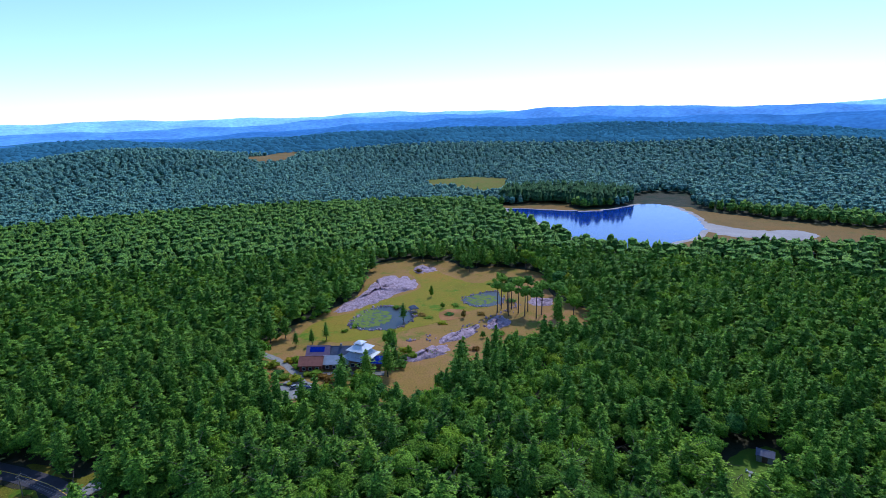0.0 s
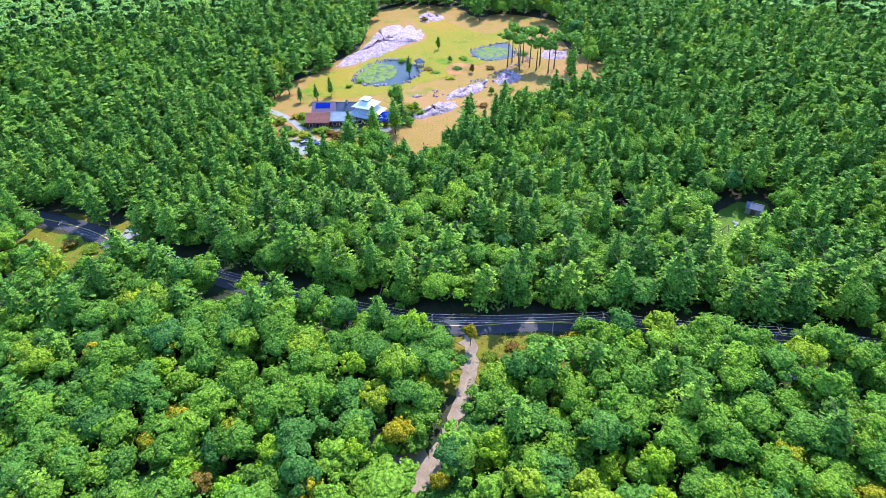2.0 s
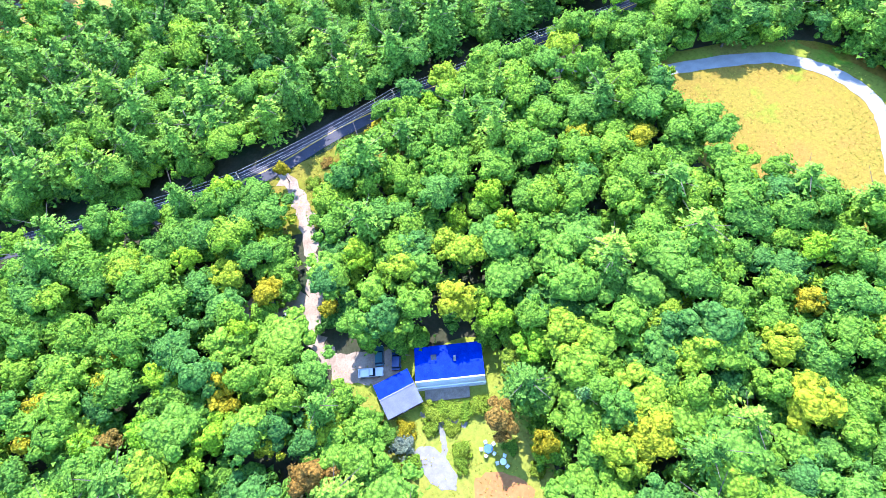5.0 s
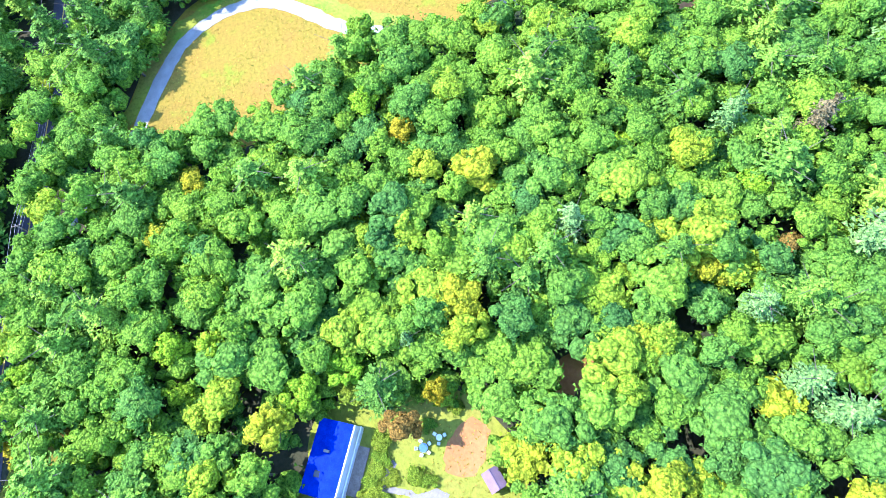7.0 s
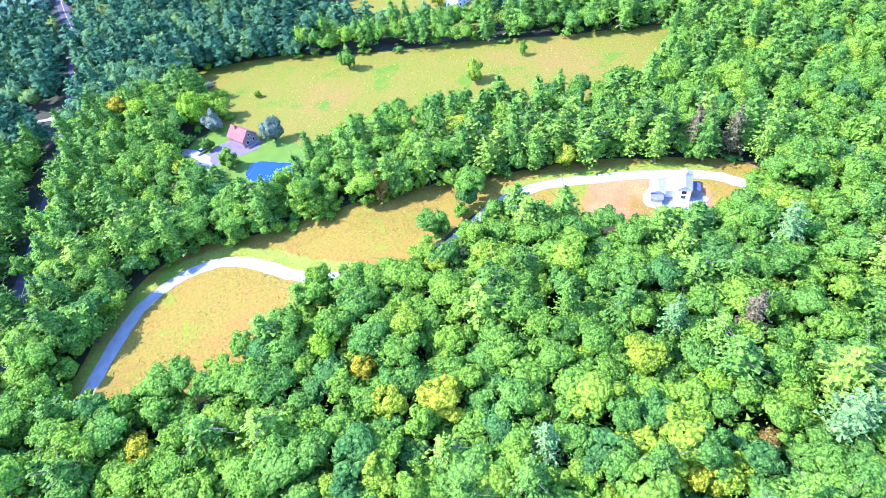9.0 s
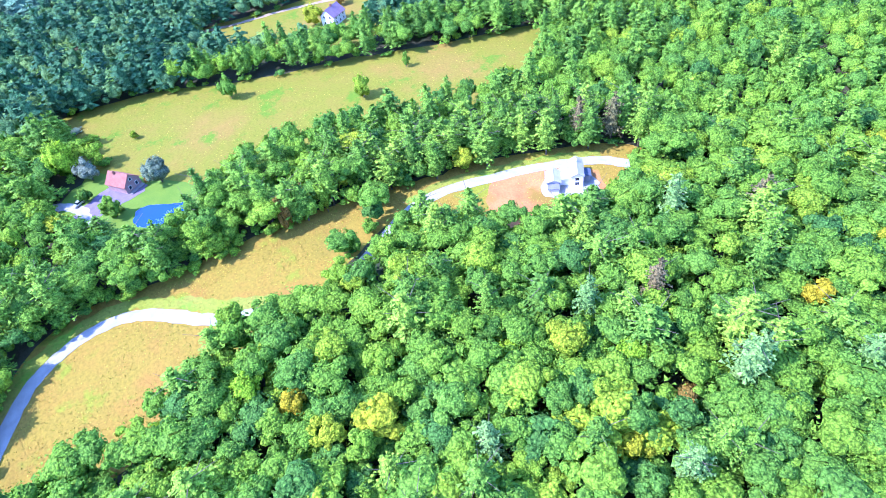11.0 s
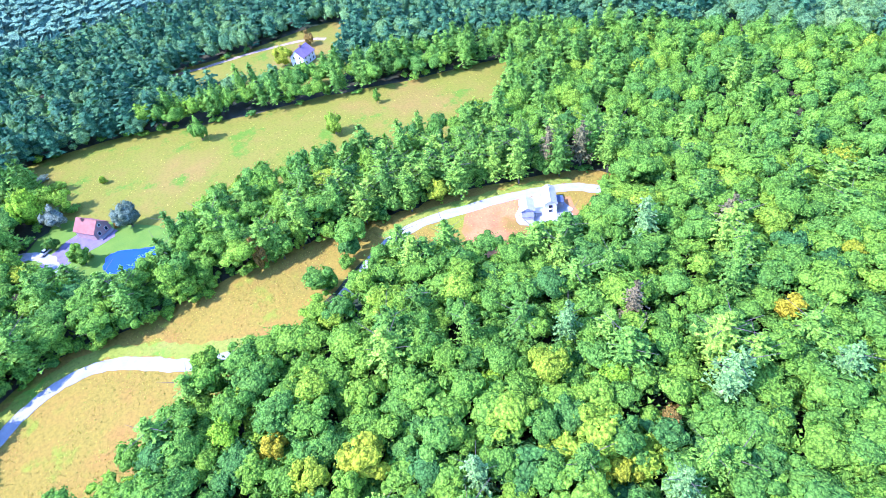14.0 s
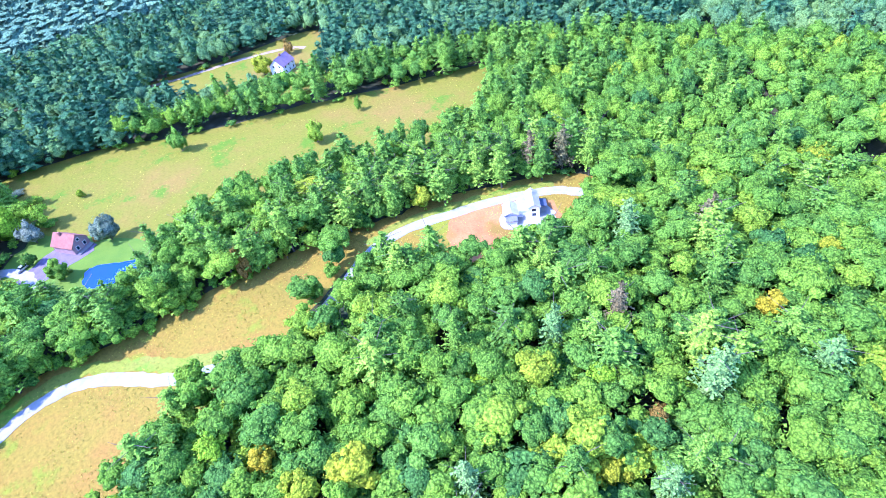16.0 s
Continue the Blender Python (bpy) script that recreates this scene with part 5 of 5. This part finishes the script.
# ---- vehicles ----
def car(m, mat, label, length=4.5, pickup=False, group="parked cars"):
    ob = thing("pickup_truck" if pickup else "car", m, label, "truck" if pickup else "car", group)
    L, W = length / 2, 0.9
    prof = [(-L, 0.45), (-L + 0.05, 0.85), (-L + 0.5, 0.95), (L - 1.2, 0.95), (L - 0.15, 0.78), (L, 0.5), (L - 0.1, 0.32), (-L + 0.1, 0.32)]
    bm = solid([[(x, y, z) for x, z in prof] for y in (-W, W)])
    bmesh.ops.bevel(bm, geom=bm.edges[:], offset=0.06, segments=2, affect="EDGES")
    part("body", bm, mat, ob)
    c0, c1 = (-0.4, 1.0) if pickup else (-L + 0.35, 0.95)
    cab = solid([[(c0, y, 0.93), (c0 + 0.3, y * 0.85, 1.46), (c1 - 0.55, y * 0.85, 1.46), (c1, y, 0.93)] for y in (-W + 0.06, W - 0.06)])
    part("cabin", cab, glass_mat, ob, "dark glazed cabin")
    part("roof", one_box(c0 + 0.22, c1 - 0.48, -0.72, 0.72, 1.43, 1.50, None, 0.03), mat, ob)
    if pickup:
        bed = bmesh.new()
        for a in ((-L + 0.1, -0.5, -W + 0.02, -W + 0.1), (-L + 0.1, -0.5, W - 0.1, W - 0.02), (-L + 0.02, -L + 0.1, -W + 0.02, W - 0.02)):
            box(bed, a[0], a[1], a[2], a[3], 0.9, 1.25)
        part("bed", bed, mat, ob)
    for sx in (-L + 0.85, L - 0.9):
        for sy in (-W + 0.02, W - 0.02):
            w = part("wheel", rod(bmesh.new(), (sx, sy - 0.1, 0.33), (sx, sy + 0.1, 0.33), 0.33, 0.33, 14), tyre_mat, ob)
            part("rim", rod(bmesh.new(), (sx, sy - 0.11, 0.33), (sx, sy + 0.11, 0.33), 0.19, 0.19, 10), car_silver, w)
    for sy in (-0.6, 0.6):
        part("headlight", one_box(L - 0.12, L + 0.01, sy - 0.16, sy + 0.16, 0.6, 0.72), paint_white, ob)
        part("tail_light", one_box(-L - 0.01, -L + 0.1, sy - 0.14, sy + 0.14, 0.66, 0.8), wall_red, ob)
    return ob


car(pose(-2.6, 41.6, 0.11, 0, 0, -28), car_silver, "silver pickup truck on the dusty parking place", 5.2, True)
car(pose(0.6, 43.8, 0.11, 0, 0, 62), car_teal, "dark teal car half under the trees", 4.5)
car(pose(3.2, 41.0, 0.11, 0, 0, 58), car_blue, "dark blue car parked beside the garage", 4.6)
car(pose(-14.2, 66.5, 0.09, 0, 0, 70), car_teal, "dark teal truck beside the dirt track", 5.2, True)
car(pose(-13.0, 63.0, 0.09, 0, 0, 15), wall_grey, "grey car on bare ground beside the track", 4.4)
car(pose(205, 33, 0.12, 0, 0, 120), car_silver, "silver car on the drive by the red-roofed house", 4.5)
car(pose(-60, 211.5, 0.11, 0, 0, 40), car_blue, "dark car on the gravel below the estate", 4.6)
car(pose(-64.5, 213, 0.11, 0, 0, 35), wall_grey, "grey car on the gravel below the estate", 4.6)

# ---- road side ----
ribbon("side_road", [(-113, 146), (-110, 152), (-106, 160), (-98, 172)], 6.0, 0.17, gravel_mat, "sandy side road at the road's bend", "drive", wobble=0.3)
ribbon("red_house_drive", [(225, 62), (214, 46), (206, 36), (197, 32), (190, 34)], 4.0, 0.12, gravel_mat, "pale drive to the red-roofed house", "drive", wobble=0.3)
sheet("house_pond", [(185, 17), (185, 12), (180, 6), (177, 1), (172, 3), (169, 9), (172, 15), (178, 19)], 0.12, water_mat, "small blue pond by the red-roofed house", "pond", wobble=0.3)
sheet("red_house_terrace", [(196, 38), (203, 31), (208, 22), (203, 12), (196, 12), (193, 22), (191, 33)], 0.10, paving_mat, "paved and sandy ground round the red-roofed house", "terrace")
ribbon("farm_track", [(330, -40), (318, -62), (311, -92), (300, -120), (290, -128)], 3.0, 0.12, dirt_mat, "pale track along the far field", "track", wobble=0.3)
ribbon("side_lane", [(273, 88), (279, 102), (283, 114), (290, 130)], 2.6, 0.22, dirt_mat, "pale lane off the road", "lane", wobble=0.3)
POLES = [(-128, 143), (-88, 126.5), (-48, 111), (-6, 99.5), (38, 100), (80, 94.5), (124, 88)]
pole_ob = thing("utility_pole", pose(*POLES[0], 0), "wooden utility pole with a crossarm by the road", "utility pole", "utility poles along the road")
part("pole", rod(bmesh.new(), (0, 0, -0.3), (0, 0, 9.6), 0.16, 0.11, 10), wood_mat, pole_ob)
part("crossarm", one_box(-0.06, 0.06, -1.1, 1.1, 8.9, 9.05), wood_mat, pole_ob)
for s in (-1.0, 0.0, 1.0):
    part("insulator", rod(bmesh.new(), (0, s, 9.05), (0, s, 9.25), 0.05, 0.04, 8), paint_white, pole_ob)
for x, y in POLES[1:]:
    copy_thing(pole_ob, pose(x, y, 0))
for (ax, ay), (bx, by) in zip(POLES, POLES[1:]):
    wires = thing("power_line", pose(ax, ay, 0), "thin grey power lines along the road", "cable", "power lines")
    for s, z in ((-1.0, 9.2), (0.0, 9.2), (1.0, 9.2), (0.1, 7.4)):
        run = math.hypot(bx - ax, by - ay)
        nx, ny = -(by - ay) / run, (bx - ax) / run
        rings = []
        for u in np.linspace(0, 1, 9):
            px, py, pz = u * (bx - ax), u * (by - ay) + s, z - 3.2 * u * (1 - u)
            rings.append([(px + nx * 0.035 * math.cos(a), py + ny * 0.035 * math.cos(a), pz + 0.035 * math.sin(a)) for a in (0.0, 1.257, 2.513, 3.77, 5.027)])
        bm = solid(rings)
        part("cable", bm, cable_mat, wires)


# ---- garden of the estate ----
def ledge(name, pts, height, seed, label):
    """An outcrop of rock: a lumpy, ridged mound within an outline."""
    rng = np.random.default_rng(seed)
    loop = smooth_loop(pts, 5, True, 0.5, seed)
    c = loop.mean(0)
    rr, n = [1.0, 0.9, 0.72, 0.5, 0.28, 0.08], len(loop)
    v = []
    for k, s in enumerate(rr):
        q = c + (loop - c) * s + rng.normal(0, 0.45, loop.shape) * (k > 0)
        z = height * (0.0 if k == 0 else (1 - s ** 2)) * (0.55 + 0.6 * np.abs(np.sin(q[:, 0] * 0.55 + q[:, 1] * 0.9))) + rng.normal(0, 0.5, n) * (k > 0)
        v.append(np.column_stack([q, z - (0.1 if k == 0 else 0)]))
    v = np.concatenate(v)
    i = np.arange(len(rr) * n).reshape(len(rr), n)
    f = np.stack([i[:-1], np.roll(i, -1, 1)[:-1], np.roll(i, -1, 1)[1:], i[1:]], -1).reshape(-1, 4)
    tagged(new(name, mesh_np(name, v, f, rock_mat)), label, "rock")


ledge("rock_ledge", [(-68, 306), (-58, 329), (-50, 366), (-44, 384), (-24, 380), (-19, 356), (-30, 342), (-43, 323), (-55, 310)], 3.2, 1, "long grey and pinkish rock ledge along the lawn")
ledge("rock_outcrop", [(-22, 238), (-12, 251), (0, 257), (0, 246), (-12, 238)], 1.8, 2, "grey rock outcrop in sandy ground")
ledge("rock_outcrop", [(-4, 258), (2, 271), (18, 283), (12, 266)], 1.6, 3, "grey rock outcrop in sandy ground")
ledge("rock_outcrop", [(21, 280), (30, 298), (37, 288), (27, 277)], 1.8, 4, "dark mossy rocks under the tall pines")
ledge("rock_outcrop", [(-25, 402), (-18, 412), (-5, 399), (-17, 387)], 1.5, 5, "pale rocks at the edge of the wood")
ledge("rock_outcrop", [(50, 318), (58, 330), (68, 322), (60, 312)], 1.4, 6, "pale rocks at the edge of the wood")
sheet("lily_pond", [(-54, 286), (-48, 306), (-38, 317), (-27, 312), (-18, 298), (-26, 281), (-43, 278)], 0.15, dark_water, "dark garden pond with lily pads", "pond", wobble=0.4)
sheet("small_pond", [(10, 326), (20, 338), (33, 342), (35, 320), (19, 313)], 0.15, dark_water, "small dark garden pond", "pond", wobble=0.4)
rng2 = random.Random(8)


def pads(name, cx, cy, rx, ry, n, label):
    """Floating lily pads, thin discs on the water."""
    bm = bmesh.new()
    for i in range(n):
        a, q = rng2.uniform(0, 6.28), math.sqrt(rng2.uniform(0, 1))
        x, y, r = cx + rx * q * math.cos(a), cy + ry * q * math.sin(a), rng2.uniform(0.5, 1.5)
        bmesh.ops.create_cone(bm, cap_ends=True, segments=8, radius1=r, radius2=r * 0.95, depth=0.03, matrix=Matrix.Translation((x, y, 0.17 + 0.0004 * i)) @ Matrix.Rotation(a, 4, "Z"))
    tagged(part(name, bm, pad_mat), label, "lily pads", kind="stuff")


pads("lily_pads", -43, 297, 11, 15, 240, "green lily pads on the garden pond")
pads("lily_pads_far", 23, 327, 10, 10, 120, "green lily pads on the small pond")


def stones(name, pts, n, label, seed):
    """Loose dark boulders round a pond's edge."""
    g = random.Random(seed)
    loop = smooth_loop(pts, 8, True, 0.3, seed)
    bm = bmesh.new()
    for i in range(n):
        x, y = loop[g.randrange(len(loop))]
        r = g.uniform(0.4, 1.1)
        m = Matrix.Translation((x + g.gauss(0, 0.8), y + g.gauss(0, 0.8), r * 0.25)) @ Euler((g.uniform(0, 3), g.uniform(0, 3), g.uniform(0, 3))).to_matrix().to_4x4() @ Matrix.Diagonal((r, r * g.uniform(0.6, 1), r * g.uniform(0.5, 0.8), 1))
        bmesh.ops.create_icosphere(bm, subdivisions=1, radius=1, matrix=m)
    for v in bm.verts:
        v.co += Vector((g.gauss(0, 0.06), g.gauss(0, 0.06), g.gauss(0, 0.06)))
    tagged(part(name, bm, rock_mat), label, "stones", kind="stuff")


stones("pond_stones", [(-54, 286), (-48, 306), (-38, 317), (-27, 312), (-18, 298), (-26, 281), (-43, 278)], 110, "dark boulders round the lily pond", 1)
stones("small_pond_stones", [(10, 326), (20, 338), (33, 342), (35, 320), (19, 313)], 60, "dark boulders round the small pond", 2)
stones("garden_stones", [(-20, 262), (-4, 272), (14, 284), (30, 300), (44, 316), (30, 290), (8, 268)], 60, "boulders strewn over the sandy slope", 3)

# Tall bare-stemmed pines at the clearing's edge
for i, (x, y) in enumerate(PINES_BARE):
    hgt = 21 + 2.5 * math.sin(i * 2.1)
    ob = thing("tall_pine", Matrix.Translation((x, y, 0)) @ Matrix.Rotation(i * 1.3, 4, "Z"), "tall pine with a bare trunk and a high crown", "tree", "pines at the clearing's edge")
    part("trunk", rod(bmesh.new(), (0, 0, -0.3), (0.3, 0, hgt - 2), 0.38, 0.16, 8), bark, ob)
    v, f, n = broad_hi[i % 6]
    w = v.copy()
    w[:, 2] = (w[:, 2] - 10) * 0.95 + hgt - 3.5
    w[:, :2] *= 1.2
    part("crown", mesh_np("crown", w, f, leaf_pine, None, n), leaf_pine, ob)


# ---- shrubs and weeds ----
def shrub(x, y, r, h, mat, label, k):
    ob = thing("shrub", Matrix.Translation((x, y, -0.1)) @ Matrix.Rotation(k * 1.9, 4, "Z") @ Matrix.Diagonal((r / 2.8, r / 2.8, h / 12, 1)), label, "shrub", "garden shrubs")
    v, f, n = broad_mid[k % len(broad_mid)]
    key = ("s", k % len(broad_mid), mat.name)
    if key not in crown_meshes:
        w = v.copy()
        w[:, 2] = (w[:, 2] - w[:, 2].min()) * 14 / (w[:, 2].max() - w[:, 2].min())
        crown_meshes[key] = mesh_np("leaves", w, f, mat, None, n)
    part("leaves", crown_meshes[key], mat, ob)
    part("stem", rod(bmesh.new(), (0, 0, -0.2), (0, 0, 5.0), 0.3, 0.15, 6), bark, ob)


sheet("bare_slope", [(-4, 304), (4, 310), (14, 304), (8, 294), (-2, 292)], 0.14, sand_mat, "bare pale sandy slope in the lawn", "soil")
leaf_lime = leaf("lime_green_leaves", [(0.0, (0.30, 0.36, 0.03)), (1.0, (0.24, 0.36, 0.03))], "object")
for k, (x, y, r, h, mat) in enumerate((
        (3.5, 27.5, 1.8, 2.0, leaf_lime), (5.6, 27.0, 1.6, 1.6, leaf_lime), (2.2, 25.4, 1.5, 1.5, leaf_lime), (7.5, 25.6, 1.8, 1.8, leaf_lime), (9.6, 24.4, 1.7, 1.5, leaf_lime), (11.8, 23.6, 1.8, 2.2, leaf_lime),
        (5.0, 23.2, 1.5, 1.3, leaf_lime), (4.6, 18.5, 1.7, 1.8, leaf_lime), (3.4, 16.6, 1.4, 1.4, leaf_lime), (-2.4, 28.0, 1.7, 2.0, leaf_gold), (-4.6, 25.4, 1.9, 2.8, leaf_grey), (-5.8, 28.6, 1.8, 3.0, leaf_broad),
        (-5.0, 21.6, 1.8, 2.2, leaf_lime), (-3.4, 11.0, 1.8, 2.2, leaf_gold), (13.0, 13.8, 1.4, 1.2, leaf_broad), (14.5, 8.0, 1.4, 1.4, leaf_lime), (22.5, 27.0, 3.2, 5.5, leaf_lime), (24.5, 22.0, 2.4, 3.4, leaf_lime), (20.0, 21.0, 2.2, 3.2, leaf_pale),
        (-74, 240, 2.2, 2.0, leaf_gold), (-68, 232, 2.4, 2.2, leaf_broad), (-62, 225, 2.2, 1.8, leaf_lime), (-76, 226, 2.6, 2.4, leaf_broad), (-55, 222, 2.4, 2.0, leaf_rust), (-24, 243, 2.2, 2.6, leaf_lime), (-21, 249, 2.0, 2.4, leaf_broad), (-20, 240, 1.6, 2.6, leaf_broad),
        (-30, 313, 2.0, 2.0, leaf_broad), (-14, 300, 2.2, 1.2, leaf_rust), (2, 300, 2.6, 1.0, leaf_broad), (-10, 295, 2.4, 0.8, leaf_lime), (-50, 283, 2.0, 1.4, leaf_broad), (40, 322, 2.4, 2.0, leaf_broad), (-20, 392, 2.0, 3.0, leaf_rust),
        (-78, 218, 2.8, 2.8, leaf_rust), (-72, 222, 2.4, 2.2, leaf_lime), (-66, 219, 2.6, 3.0, leaf_broad), (-58, 225, 2.4, 2.6, leaf_broad), (-50, 219, 2.8, 3.2, leaf_rust), (-45, 223, 2.4, 3.0, leaf_lime), (-70, 238, 2.4, 3.4, leaf_broad), (-80, 234, 2.6, 3.0, leaf_lime),
        (-38, 222, 2.6, 4.0, leaf_broad), (-22, 232, 2.8, 4.2, leaf_broad), (-16, 242, 2.2, 2.8, leaf_lime), (-55, 276, 1.6, 1.6, leaf_broad), (-30, 276, 1.8, 1.4, leaf_lime), (-2, 286, 2.4, 1.2, leaf_broad), (6, 316, 2.2, 1.4, leaf_broad), (20, 300, 2.0, 1.6, leaf_rust), (28, 270, 2.2, 1.8, leaf_broad), (38, 262, 2.4, 2.2, leaf_broad), (14, 250, 2.0, 1.6, leaf_rust), (-6, 246, 2.0, 1.8, leaf_broad),
        (14, 91, 2.0, 1.6, leaf_lime), (20, 94, 2.2, 1.8, leaf_lime), (26, 96, 2.4, 2.0, leaf_broad), (9, 93, 1.8, 1.4, leaf_lime), (-2, 95, 2.0, 2.0, leaf_broad), (31, 97, 2.6, 6.0, leaf_gold), (15, 97, 1.6, 1.2, leaf_rust),
        (-112, 136, 2.6, 2.2, leaf_broad), (-120, 140, 2.4, 2.0, leaf_lime), (-128, 142, 2.4, 2.2, leaf_rust), (-106, 131, 2.6, 2.6, leaf_broad), (-62, 112, 2.4, 2.6, leaf_broad), (250, 22, 2.8, 2.2, leaf_broad), (262, 26, 2.6, 2.4, leaf_grey), (190, 22, 1.6, 1.4, leaf_lime))):
    shrub(x, y, r, h, mat, {"lime_green_leaves": "bright lime green shrub", "yellowing_leaves": "yellow-green shrub", "silvery_leaves": "silvery grey shrub", "broad_leaves": "dense green shrub", "rusty_leaves": "reddish brown shrub", "pale_pine_needles": "pale silvery shrub"}[mat.name] + (" in the garden" if y < 45 else " on open ground"), k)


def weeds(name, polys, n, size, mat, label, seed):
    """Tufts of tall grass strewn over open ground, in uneven drifts."""
    g = np.random.default_rng(seed)
    ps = []
    for poly, share in polys:
        q = np.array(poly)
        x, y = g.uniform(q[:, 0].min(), q[:, 0].max(), n * 6), g.uniform(q[:, 1].min(), q[:, 1].max(), n * 6)
        drift = np.sin(x / 5.3 + np.sin(y / 7)) * np.sin(y / 6.1 + np.sin(x / 9)) + g.normal(0, 0.6, len(x))
        ok = inside(poly, x, y) & (near_line(DRIVE_EAST, x, y) > 2.6) & (drift > 0.1)
        m = int(n * share)
        ps.append(np.column_stack([x[ok][:m], y[ok][:m], np.full(len(x[ok][:m]), 0.14)]))
    p = np.concatenate(ps)
    nn = np.column_stack([g.normal(0, 0.6, (len(p), 2)), np.full(len(p), 0.7)])
    v, f, n = cards(p, nn, size, g, 0.3)
    tone = np.repeat(np.clip(g.normal(0.5, 0.25, len(p)), 0, 1), 3)
    tagged(new(name, mesh_np(name, v, f, mat, tone)), label, "grass", kind="stuff")


weed_mat = leaf("dry_grass_tufts", [(0.0, (0.34, 0.36, 0.05)), (0.5, (0.46, 0.37, 0.07)), (1.0, (0.46, 0.29, 0.08))], "tone")
weeds("meadow_grass", [(MEADOW, 0.5), (HOUSE_FIELD, 0.2), (HAY_FIELD, 0.3), (ROAD_GAP, 0.15), (YARD, 0.1), (ROAD_GAP_WEST, 0.1), (CLEARING, 0.4)], 8000, 0.2, weed_mat, "dry grass and weeds on the open ground", 41)
